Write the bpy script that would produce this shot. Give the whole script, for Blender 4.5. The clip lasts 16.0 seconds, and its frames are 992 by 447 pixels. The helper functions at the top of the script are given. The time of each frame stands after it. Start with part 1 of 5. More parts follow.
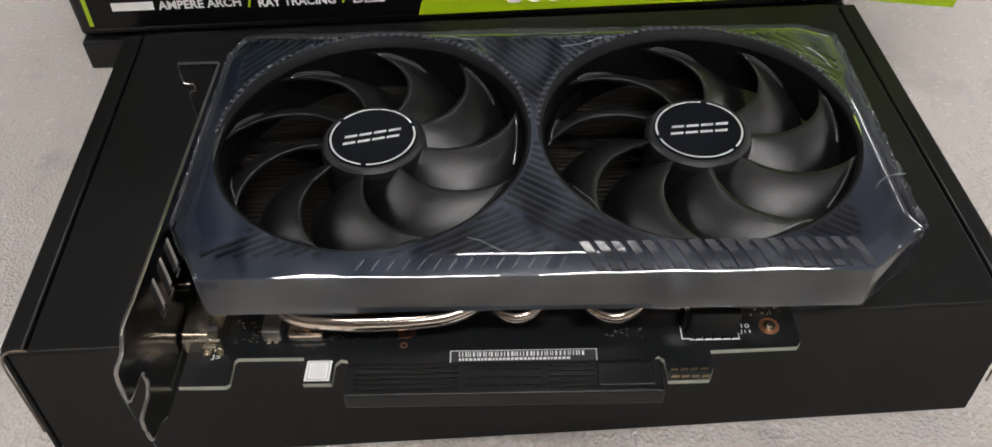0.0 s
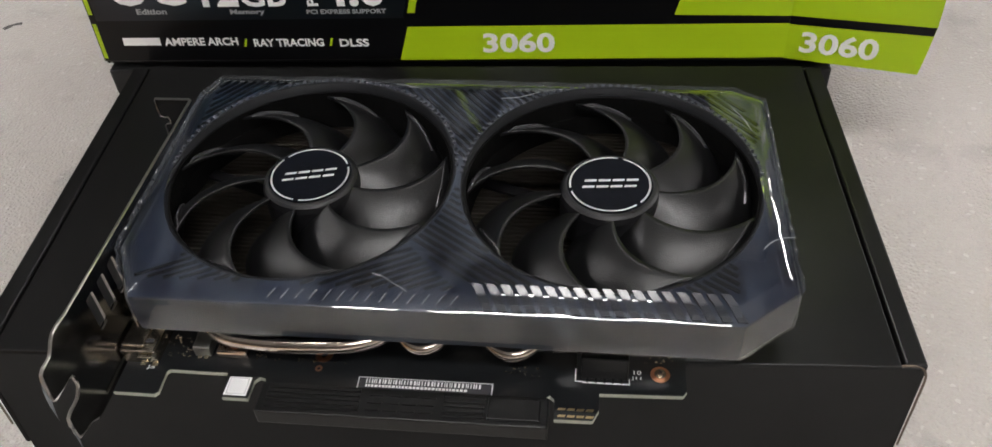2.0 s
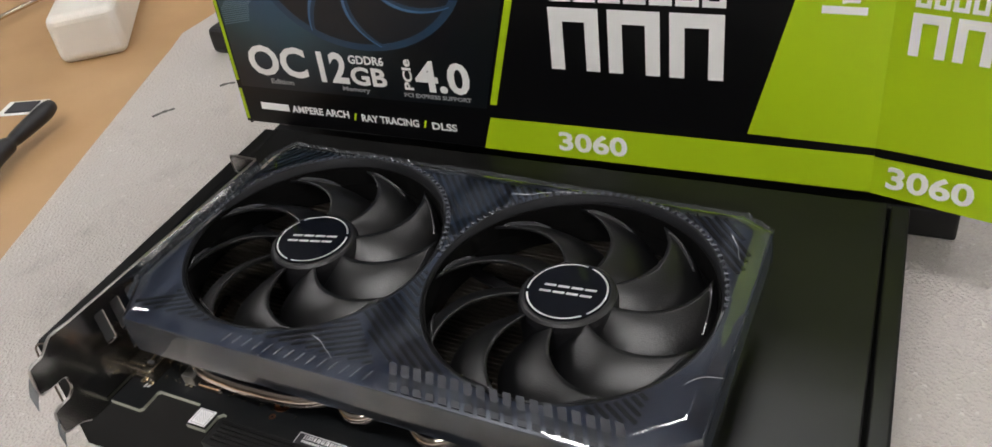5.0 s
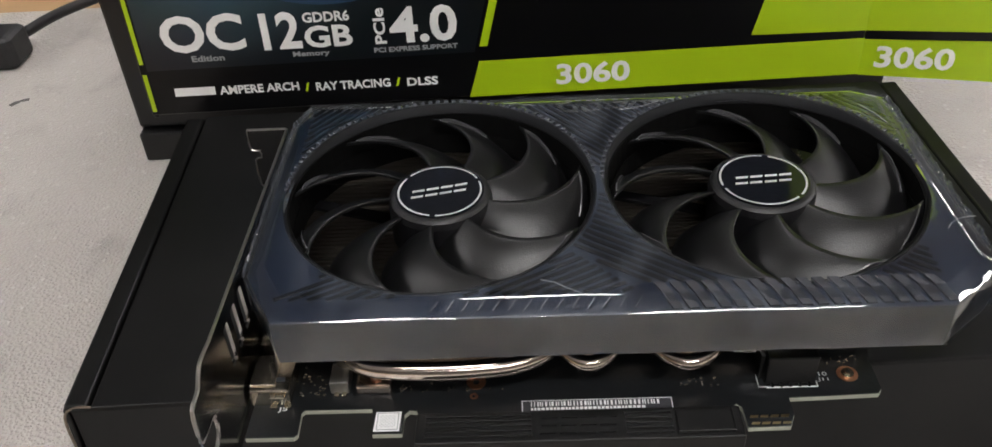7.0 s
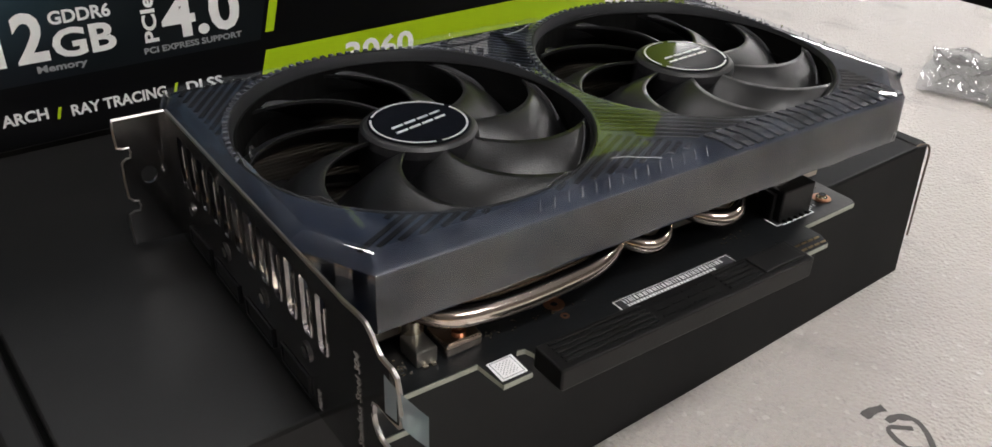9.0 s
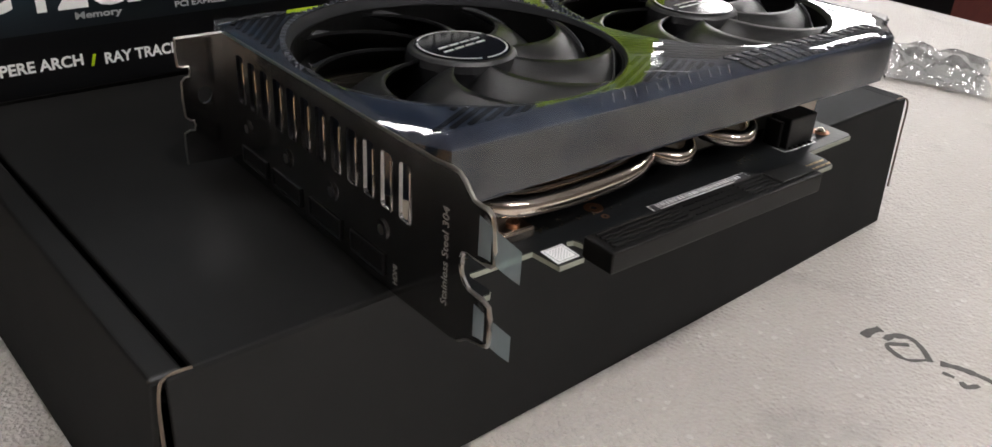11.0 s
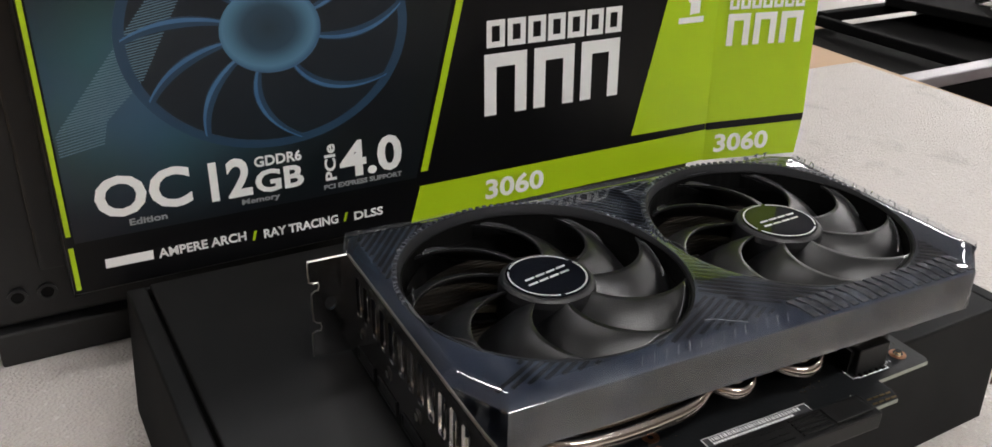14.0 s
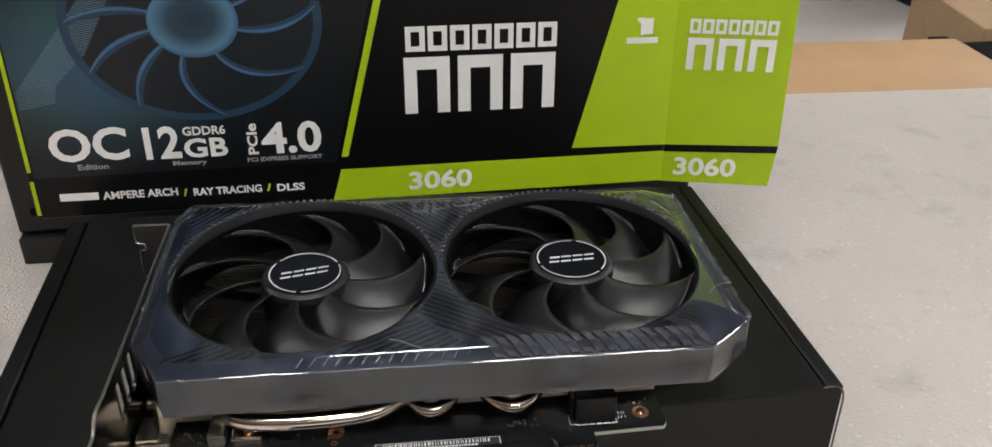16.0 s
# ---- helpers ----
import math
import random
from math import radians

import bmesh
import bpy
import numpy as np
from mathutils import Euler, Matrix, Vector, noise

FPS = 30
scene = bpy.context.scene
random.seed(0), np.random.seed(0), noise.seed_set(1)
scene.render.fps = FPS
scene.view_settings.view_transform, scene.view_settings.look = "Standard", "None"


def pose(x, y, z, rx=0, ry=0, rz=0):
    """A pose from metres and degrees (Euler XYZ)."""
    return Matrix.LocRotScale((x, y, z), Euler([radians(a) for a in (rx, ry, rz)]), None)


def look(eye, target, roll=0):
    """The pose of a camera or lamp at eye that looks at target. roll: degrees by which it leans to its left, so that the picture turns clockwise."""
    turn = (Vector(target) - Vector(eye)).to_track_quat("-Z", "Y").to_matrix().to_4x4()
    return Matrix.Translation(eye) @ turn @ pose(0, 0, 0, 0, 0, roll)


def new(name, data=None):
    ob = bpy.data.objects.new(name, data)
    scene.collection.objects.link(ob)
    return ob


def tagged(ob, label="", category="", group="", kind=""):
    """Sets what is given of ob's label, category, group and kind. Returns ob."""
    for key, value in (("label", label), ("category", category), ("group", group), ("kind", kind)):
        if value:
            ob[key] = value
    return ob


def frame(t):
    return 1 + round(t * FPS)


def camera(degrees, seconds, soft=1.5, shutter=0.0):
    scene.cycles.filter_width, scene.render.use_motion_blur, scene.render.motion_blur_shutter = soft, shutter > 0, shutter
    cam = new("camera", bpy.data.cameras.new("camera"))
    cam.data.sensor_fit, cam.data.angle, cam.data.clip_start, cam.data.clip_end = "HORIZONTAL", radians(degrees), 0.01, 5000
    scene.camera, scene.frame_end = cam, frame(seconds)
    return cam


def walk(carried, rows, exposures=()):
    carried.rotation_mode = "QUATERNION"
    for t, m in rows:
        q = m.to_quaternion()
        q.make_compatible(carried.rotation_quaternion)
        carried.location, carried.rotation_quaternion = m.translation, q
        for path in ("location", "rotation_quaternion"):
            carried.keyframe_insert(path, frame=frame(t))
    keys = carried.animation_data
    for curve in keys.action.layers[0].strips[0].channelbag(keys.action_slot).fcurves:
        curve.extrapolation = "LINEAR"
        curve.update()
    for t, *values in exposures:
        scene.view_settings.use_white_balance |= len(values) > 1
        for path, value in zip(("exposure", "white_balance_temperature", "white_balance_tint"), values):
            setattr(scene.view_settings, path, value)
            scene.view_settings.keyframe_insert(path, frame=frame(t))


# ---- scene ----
cam = camera(57.6, 16.0)
PATH = [
    (0, (0.043, 0.015, 0.28), (0.002, 1.4, -1.162), -2.4),
    (0.5, (0.058, 0.017, 0.285), (0.001, 1.393, -1.165), -2.5),
    (1, (0.084, 0.022, 0.281), (-0.094, 1.429, -1.129), -4.8),
    (1.5, (0.091, 0.019, 0.286), (-0.07, 1.431, -1.121), -2.9),
    (2, (0.095, 0.006, 0.295), (-0.12, 1.429, -1.094), -3.9),
    (2.5, (0.114, -0.002, 0.299), (-0.172, 1.447, -1.049), -4.6),
    (3, (0.142, -0.005, 0.298), (-0.255, 1.462, -1.002), -5.0),
    (3.2, (0.153, -0.005, 0.291), (-0.312, 1.467, -0.98), -5.4),
    (5.3, (0.195, 0.032, 0.29), (-0.638, 1.42, -0.885), -9.3),
    (5.5, (0.187, 0.026, 0.289), (-0.639, 1.423, -0.879), -9.1),
    (6, (0.144, 0.011, 0.285), (-0.542, 1.479, -0.887), -7.6),
    (6.5, (0.084, -0.001, 0.285), (-0.336, 1.546, -0.912), -5.8),
    (7, (0.027, -0.002, 0.263), (-0.043, 1.578, -0.961), -3.5),
    (7.5, (-0.015, 0.012, 0.243), (0.219, 1.572, -0.986), -3.8),
    (8, (-0.064, 0.019, 0.227), (0.531, 1.501, -0.976), -3.4),
    (8.2, (-0.077, 0.023, 0.215), (0.654, 1.488, -0.933), -1.4),
    (10.3, (-0.143, 0.042, 0.193), (0.966, 1.388, -0.787), 3.1),
    (10.5, (-0.146, 0.038, 0.189), (0.969, 1.387, -0.781), 3.2),
    (11, (-0.152, 0.025, 0.178), (0.98, 1.374, -0.77), 3.6),
    (11.5, (-0.17, 0.023, 0.173), (1.011, 1.361, -0.73), 4.3),
    (12, (-0.194, 0.035, 0.172), (1.081, 1.336, -0.654), 5.8),
    (12.5, (-0.193, 0.039, 0.189), (1.092, 1.344, -0.616), 7.0),
    (13, (-0.175, 0.032, 0.217), (1.084, 1.363, -0.585), 6.8),
    (13.5, (-0.153, 0.018, 0.23), (0.9, 1.504, -0.596), 3.9),
    (14, (-0.135, 0.007, 0.247), (0.698, 1.589, -0.649), 1.7),
    (14.5, (-0.098, -0.001, 0.254), (0.517, 1.651, -0.691), 1.8),
    (15, (-0.039, -0.011, 0.259), (0.366, 1.698, -0.698), 2.2),
    (15.5, (0.013, -0.026, 0.27), (0.307, 1.688, -0.717), 1.6),
    (16, (0.034, -0.058, 0.284), (0.255, 1.656, -0.724), 1.0),
]
walk(cam, [(t, look(eye, target, roll)) for t, eye, target, roll in PATH])

# ---------- world and light ----------
world = bpy.data.worlds.new("room_dark")
scene.world = world
world.use_nodes = True
world.node_tree.nodes["Background"].inputs[0].default_value = (0.5, 0.52, 0.6, 1)
world.node_tree.nodes["Background"].inputs[1].default_value = 0.05
LAMP = 29.0


# ---------- materials ----------
def mat(name, col, rough=0.5, metal=0.0, var=0.15, scale=60.0, bump=0.0, bscale=400.0, coat=0.0, spec=0.5, col2=None, detail=4.0, rvar=0.0):
    m = bpy.data.materials.new(name)
    m.use_nodes = True
    nt = m.node_tree
    b = nt.nodes["Principled BSDF"]
    b.inputs["Roughness"].default_value = rough
    b.inputs["Metallic"].default_value = metal
    b.inputs["Coat Weight"].default_value = coat
    b.inputs["Coat Roughness"].default_value = 0.06
    b.inputs["Specular IOR Level"].default_value = spec
    tc = nt.nodes.new("ShaderNodeTexCoord")
    n1 = nt.nodes.new("ShaderNodeTexNoise")
    n1.inputs["Scale"].default_value, n1.inputs["Detail"].default_value = scale, detail
    nt.links.new(tc.outputs["Object"], n1.inputs["Vector"])
    ramp = nt.nodes.new("ShaderNodeMix")
    ramp.data_type = "RGBA"
    c2 = col2 if col2 else tuple(min(1.0, c * (1 + var)) for c in col)
    c1 = col if col2 else tuple(c * (1 - var) for c in col)
    ramp.inputs[6].default_value, ramp.inputs[7].default_value = (*c1, 1), (*c2, 1)
    nt.links.new(n1.outputs["Fac"], ramp.inputs[0])
    nt.links.new(ramp.outputs[2], b.inputs["Base Color"])
    if rvar:
        mr = nt.nodes.new("ShaderNodeMapRange")
        mr.inputs[3].default_value, mr.inputs[4].default_value = rough - rvar, rough + rvar
        nt.links.new(n1.outputs["Fac"], mr.inputs[0])
        nt.links.new(mr.outputs[0], b.inputs["Roughness"])
    if bump:
        n2 = nt.nodes.new("ShaderNodeTexNoise")
        n2.inputs["Scale"].default_value, n2.inputs["Detail"].default_value = bscale, 3.0
        nt.links.new(tc.outputs["Object"], n2.inputs["Vector"])
        bp = nt.nodes.new("ShaderNodeBump")
        bp.inputs["Strength"].default_value, bp.inputs["Distance"].default_value = bump, 0.001
        nt.links.new(n2.outputs["Fac"], bp.inputs["Height"])
        nt.links.new(bp.outputs[0], b.inputs["Normal"])
    return m


def emitter(name, col, strength):
    m = bpy.data.materials.new(name)
    m.use_nodes = True
    nt = m.node_tree
    nt.nodes.remove(nt.nodes["Principled BSDF"])
    e = nt.nodes.new("ShaderNodeEmission")
    e.inputs[0].default_value, e.inputs[1].default_value = (*col, 1), strength
    nt.links.new(e.outputs[0], nt.nodes["Material Output"].inputs[0])
    return m


def clear_film(name, rough=0.05, wrinkle=0.35, scale=45.0, ior=1.5, tint=(0.93, 0.95, 0.97), haze=0.0, patchy=0.0, cloud=(0.75, 0.8, 0.85)):
    """Thin clear plastic: see-through, with a Fresnel gloss and wrinkles."""
    m = bpy.data.materials.new(name)
    m.use_nodes = True
    nt = m.node_tree
    nt.nodes.remove(nt.nodes["Principled BSDF"])
    tr = nt.nodes.new("ShaderNodeBsdfTransparent")
    tr.inputs[0].default_value = (*tint, 1)
    gl = nt.nodes.new("ShaderNodeBsdfGlossy")
    gl.inputs["Roughness"].default_value = rough
    fr = nt.nodes.new("ShaderNodeFresnel")
    fr.inputs["IOR"].default_value = ior
    mx = nt.nodes.new("ShaderNodeMixShader")
    tc = nt.nodes.new("ShaderNodeTexCoord")
    mp = nt.nodes.new("ShaderNodeMapping")
    mp.inputs["Scale"].default_value = (1.0, 2.2, 1.0)
    mp.inputs["Rotation"].default_value = (0, 0, 0.6)
    n = nt.nodes.new("ShaderNodeTexNoise")
    n.inputs["Scale"].default_value, n.inputs["Detail"].default_value, n.inputs["Distortion"].default_value = scale, 1.2, 0.8
    bp = nt.nodes.new("ShaderNodeBump")
    bp.inputs["Strength"].default_value, bp.inputs["Distance"].default_value = wrinkle, 0.002
    nt.links.new(tc.outputs["Object"], mp.inputs["Vector"])
    nt.links.new(mp.outputs[0], n.inputs["Vector"])
    nt.links.new(n.outputs["Fac"], bp.inputs["Height"])
    nt.links.new(bp.outputs[0], gl.inputs["Normal"])
    nt.links.new(bp.outputs[0], fr.inputs["Normal"])
    nt.links.new(fr.outputs[0], mx.inputs[0])
    if patchy:
        # the film clings in some places and lies loose in others
        sm = nt.nodes.new("ShaderNodeMapping")
        sm.inputs["Scale"].default_value = (1.0, 0.45, 1.0)
        sm.inputs["Rotation"].default_value = (0, 0, -0.75)
        sn = nt.nodes.new("ShaderNodeTexNoise")
        sn.inputs["Scale"].default_value, sn.inputs["Detail"].default_value, sn.inputs["Distortion"].default_value = 34, 2.0, 1.2
        sr = nt.nodes.new("ShaderNodeMapRange")
        sr.inputs[1].default_value, sr.inputs[2].default_value = 0.44, 0.58
        sr.inputs[3].default_value, sr.inputs[4].default_value = 0.85, 1.35
        sx = nt.nodes.new("ShaderNodeMath")
        sx.operation, sx.use_clamp = "MULTIPLY", True
        nt.links.new(tc.outputs["Object"], sm.inputs["Vector"])
        nt.links.new(sm.outputs[0], sn.inputs["Vector"])
        nt.links.new(sn.outputs["Fac"], sr.inputs[0])
        nt.links.new(fr.outputs[0], sx.inputs[0])
        nt.links.new(sr.outputs[0], sx.inputs[1])
        nt.links.new(sx.outputs[0], mx.inputs[0])
    nt.links.new(tr.outputs[0], mx.inputs[1])
    nt.links.new(gl.outputs[0], mx.inputs[2])
    last = mx
    if haze:
        df = nt.nodes.new("ShaderNodeBsdfDiffuse")
        df.inputs[0].default_value = (*cloud, 1)
        m2 = nt.nodes.new("ShaderNodeMixShader")
        m2.inputs[0].default_value = haze
        if patchy:
            pm = nt.nodes.new("ShaderNodeMapping")
            pm.inputs["Scale"].default_value = (1.0, 0.35, 1.0)
            pm.inputs["Rotation"].default_value = (0, 0, -0.7)
            pn = nt.nodes.new("ShaderNodeTexNoise")
            pn.inputs["Scale"].default_value, pn.inputs["Detail"].default_value, pn.inputs["Distortion"].default_value = 48, 3, 1.2
            pr = nt.nodes.new("ShaderNodeMapRange")
            pr.inputs[1].default_value, pr.inputs[2].default_value = 0.50, 0.64
            pr.inputs[3].default_value, pr.inputs[4].default_value = haze * 0.1, haze * patchy
            nt.links.new(tc.outputs["Object"], pm.inputs["Vector"])
            nt.links.new(pm.outputs[0], pn.inputs["Vector"])
            nt.links.new(pn.outputs["Fac"], pr.inputs[0])
            nt.links.new(pr.outputs[0], m2.inputs[0])
        nt.links.new(mx.outputs[0], m2.inputs[1])
        nt.links.new(df.outputs[0], m2.inputs[2])
        last = m2
    nt.links.new(last.outputs[0], nt.nodes["Material Output"].inputs[0])
    return m


def board(name, col, rough, gloss):
    """Matt coated card: a dark body under an even, soft sheen."""
    m = bpy.data.materials.new(name)
    m.use_nodes = True
    nt = m.node_tree
    nt.nodes.remove(nt.nodes["Principled BSDF"])
    df, gl, mx = (nt.nodes.new("ShaderNode" + k) for k in ("BsdfDiffuse", "BsdfGlossy", "MixShader"))
    tc, big, fine, rng, bp = (nt.nodes.new("ShaderNode" + k) for k in ("TexCoord", "TexNoise", "TexNoise", "MapRange", "Bump"))
    df.inputs[0].default_value = (*col, 1)
    gl.inputs[0].default_value = (0.95, 0.97, 1.0, 1)
    gl.inputs["Roughness"].default_value = rough
    big.inputs["Scale"].default_value, big.inputs["Detail"].default_value = 22, 5
    fine.inputs["Scale"].default_value, fine.inputs["Detail"].default_value = 1100, 3
    rng.inputs[3].default_value, rng.inputs[4].default_value = gloss * 0.8, gloss * 1.2
    bp.inputs["Strength"].default_value, bp.inputs["Distance"].default_value = 0.05, 0.0006
    for n in (big, fine):
        nt.links.new(tc.outputs["Object"], n.inputs["Vector"])
    nt.links.new(big.outputs["Fac"], rng.inputs[0])
    nt.links.new(rng.outputs[0], mx.inputs[0])
    nt.links.new(fine.outputs["Fac"], bp.inputs["Height"])
    nt.links.new(bp.outputs[0], gl.inputs["Normal"])
    nt.links.new(df.outputs[0], mx.inputs[1])
    nt.links.new(gl.outputs[0], mx.inputs[2])
    nt.links.new(mx.outputs[0], nt.nodes["Material Output"].inputs[0])
    return m


def foam(name):
    """White packing foam: fine cells, faint stains, small glints."""
    m = bpy.data.materials.new(name)
    m.use_nodes = True
    nt = m.node_tree
    b = nt.nodes["Principled BSDF"]
    b.inputs["Roughness"].default_value = 0.34
    tc = nt.nodes.new("ShaderNodeTexCoord")
    big, fine, vor = nt.nodes.new("ShaderNodeTexNoise"), nt.nodes.new("ShaderNodeTexNoise"), nt.nodes.new("ShaderNodeTexVoronoi")
    big.inputs["Scale"].default_value, big.inputs["Detail"].default_value = 14, 6
    fine.inputs["Scale"].default_value, fine.inputs["Detail"].default_value = 700, 4
    vor.inputs["Scale"].default_value = 620
    for n in (big, fine, vor):
        nt.links.new(tc.outputs["Object"], n.inputs["Vector"])
    mix = nt.nodes.new("ShaderNodeMix")
    mix.data_type = "RGBA"
    mix.inputs[6].default_value, mix.inputs[7].default_value = (0.42, 0.388, 0.357, 1), (0.565, 0.533, 0.50, 1)
    add = nt.nodes.new("ShaderNodeMath")
    add.operation = "MULTIPLY_ADD"
    add.inputs[1].default_value = 0.55
    half = nt.nodes.new("ShaderNodeMath")
    half.operation = "MULTIPLY"
    half.inputs[1].default_value = 0.5
    nt.links.new(big.outputs["Fac"], half.inputs[0])
    nt.links.new(fine.outputs["Fac"], add.inputs[0])
    nt.links.new(half.outputs[0], add.inputs[2])
    nt.links.new(add.outputs[0], mix.inputs[0])
    smudge, spot = nt.nodes.new("ShaderNodeTexNoise"), nt.nodes.new("ShaderNodeMapRange")
    smudge.inputs["Scale"].default_value, smudge.inputs["Detail"].default_value, smudge.inputs["Distortion"].default_value = 26, 7, 0.5
    spot.inputs[1].default_value, spot.inputs[2].default_value = 0.58, 0.78
    spot.inputs[3].default_value, spot.inputs[4].default_value = 0.0, 0.6
    dirt = nt.nodes.new("ShaderNodeMix")
    dirt.data_type = "RGBA"
    dirt.inputs[7].default_value = (0.26, 0.25, 0.235, 1)
    nt.links.new(tc.outputs["Object"], smudge.inputs["Vector"])
    nt.links.new(smudge.outputs["Fac"], spot.inputs[0])
    nt.links.new(spot.outputs[0], dirt.inputs[0])
    nt.links.new(mix.outputs[2], dirt.inputs[6])
    # sparkle painted into the base colour as scattered pale cells
    glint, pale = nt.nodes.new("ShaderNodeMapRange"), nt.nodes.new("ShaderNodeMix")
    glint.inputs[1].default_value, glint.inputs[2].default_value = 0.978, 0.990
    glint.inputs[4].default_value = 0.3
    pale.data_type = "RGBA"
    pale.inputs[7].default_value = (0.80, 0.78, 0.75, 1)
    sep = nt.nodes.new("ShaderNodeSeparateColor")
    nt.links.new(vor.outputs["Color"], sep.inputs[0])
    nt.links.new(sep.outputs[0], glint.inputs[0])
    nt.links.new(glint.outputs[0], pale.inputs[0])
    nt.links.new(dirt.outputs[2], pale.inputs[6])
    nt.links.new(pale.outputs[2], b.inputs["Base Color"])
    b1, b2 = nt.nodes.new("ShaderNodeBump"), nt.nodes.new("ShaderNodeBump")
    b1.inputs["Strength"].default_value, b1.inputs["Distance"].default_value = 0.75, 0.0010
    b2.inputs["Strength"].default_value, b2.inputs["Distance"].default_value = 0.5, 0.0015
    nt.links.new(vor.outputs["Distance"], b1.inputs["Height"])
    nt.links.new(fine.outputs["Fac"], b2.inputs["Height"])
    nt.links.new(b1.outputs[0], b2.inputs["Normal"])
    nt.links.new(b2.outputs[0], b.inputs["Normal"])
    return m


M_card_black = board("black_card_board", (0.0042, 0.0040, 0.0038), 0.36, 0.037)
M_card_edge = mat("raw_board_edge", (0.13, 0.10, 0.075), 0.8, var=0.3, scale=300)
M_card_in = mat("black_board_inside", (0.004, 0.004, 0.004), 0.8, spec=0.15)
M_shroud = mat("dark_shroud_plastic", (0.019, 0.028, 0.052), 0.34, var=0.2, scale=80, bump=0.08, bscale=1800)
# Paler than the shroud: glints along the thin ribs are put into the colour.
M_thin = mat("thin_rib_glint_plastic", (0.15, 0.16, 0.18), 0.2, var=0.1)
M_tooth = mat("tooth_plastic", (0.07, 0.075, 0.088), 0.25, var=0.1)
M_ridge = mat("ridge_plastic", (0.003, 0.0035, 0.005), 0.6, var=0.1, spec=0.25)
M_rib = mat("rib_plastic", (0.055, 0.058, 0.066), 0.10, var=0.15, scale=200, bump=0.05, bscale=1500)
# Lighter than the fan plastic: light caught by the winglet edges is painted in.
M_winglet = mat("lit_plastic_edge", (0.05, 0.05, 0.053), 0.24, var=0.15, scale=200)
M_fan = mat("fan_plastic", (0.0045, 0.0046, 0.005), 0.33, var=0.12, scale=90, bump=0.16, bscale=2200, rvar=0.04)
M_hub = mat("hub_plastic", (0.004, 0.004, 0.005), 0.45, var=0.1, bump=0.08, bscale=2500)
M_hublab = mat("hub_label_gloss", (0.004, 0.005, 0.008), 0.07, var=0.1, spec=0.4)
M_silver = mat("silver_foil", (0.62, 0.63, 0.62), 0.3, metal=0.35, var=0.08, scale=500)
M_fin = mat("warm_aluminium_fin", (0.42, 0.38, 0.33), 0.34, metal=0.95, var=0.12, scale=200)
M_nickel = mat("nickel_pipe", (0.78, 0.68, 0.60), 0.16, metal=1.0, var=0.1, scale=120, bump=0.05, bscale=300, rvar=0.05)
M_brkt = mat("black_nickel_steel", (0.31, 0.30, 0.295), 0.17, metal=1.0, var=0.12, scale=30, bump=0.015, bscale=1200, rvar=0.04)
M_edge = mat("bare_steel_edge", (0.40, 0.385, 0.365), 0.28, metal=1.0, var=0.1)
M_tin = mat("tinned_steel", (0.68, 0.62, 0.51), 0.2, metal=1.0, var=0.15, scale=300)
M_copper = mat("copper_ring", (0.55, 0.27, 0.16), 0.35, metal=1.0, var=0.15, scale=600)
M_pcb = mat("black_pcb", (0.005, 0.006, 0.007), 0.38, var=0.3, scale=350, bump=0.06, bscale=700)
M_pcbedge = mat("pcb_glass_edge", (0.30, 0.31, 0.255), 0.6, var=0.15, scale=400)
M_white = mat("white_silkscreen", (0.75, 0.76, 0.76), 0.6, var=0.05)
M_paper = mat("label_paper", (0.8, 0.8, 0.8), 0.6, var=0.04)
M_dark = mat("print_dark", (0.03, 0.03, 0.035), 0.5, var=0.1)
M_blackpl = mat("black_moulded_plastic", (0.005, 0.005, 0.005), 0.42, spec=0.3, var=0.2, bump=0.06, bscale=1500)
M_gold = mat("gold_pad", (0.42, 0.31, 0.16), 0.3, metal=1.0, var=0.1)
M_chip = mat("grey_choke", (0.20, 0.195, 0.18), 0.35, metal=0.85, var=0.15, scale=400)
# The patchy bluish haze colour stands in for ceiling sheen on the film.
M_film = clear_film("protective_film", rough=0.04, wrinkle=0.15, scale=24.0, ior=1.95, haze=0.005, patchy=7.0, cloud=(0.58, 0.67, 0.82))
M_filmedge = clear_film("film_edge", rough=0.16, wrinkle=0.5, scale=160.0, ior=1.35, haze=0.05)
# White haze colour paints the glints that run along creases in the film.
M_crease = clear_film("film_crease_glint", rough=0.1, wrinkle=0.5, scale=200.0, ior=1.9, haze=0.45, cloud=(0.85, 0.88, 0.92))
M_bluefilm = clear_film("blue_film", rough=0.12, wrinkle=0.4, scale=200.0, tint=(0.45, 0.68, 0.70), haze=0.25)
M_bag = clear_film("clear_bag_plastic", rough=0.04, wrinkle=1.0, scale=60.0, ior=2.2, haze=0.12, cloud=(0.95, 0.95, 0.95))
M_prblack = mat("printed_black", (0.0025, 0.0025, 0.003), 0.34, spec=0.3, var=0.2, scale=40, rvar=0.04, bump=0.03, bscale=800)
M_green = mat("printed_green", (0.37, 0.53, 0.007), 0.4, var=0.05, scale=40, rvar=0.04, bump=0.03, bscale=800)
M_prwhite = mat("printed_white", (0.78, 0.78, 0.76), 0.42, var=0.03)
M_prgrey = mat("printed_grey", (0.3, 0.31, 0.31), 0.45, var=0.05)
M_wood = mat("beech_table_wood", (0.36, 0.215, 0.10), 0.45, col2=(0.50, 0.325, 0.165), scale=14, detail=6, bump=0.04, bscale=200)
M_cardb = mat("brown_table_edge", (0.36, 0.24, 0.13), 0.6, var=0.15, scale=30)
M_foam = foam("foam_sheet")
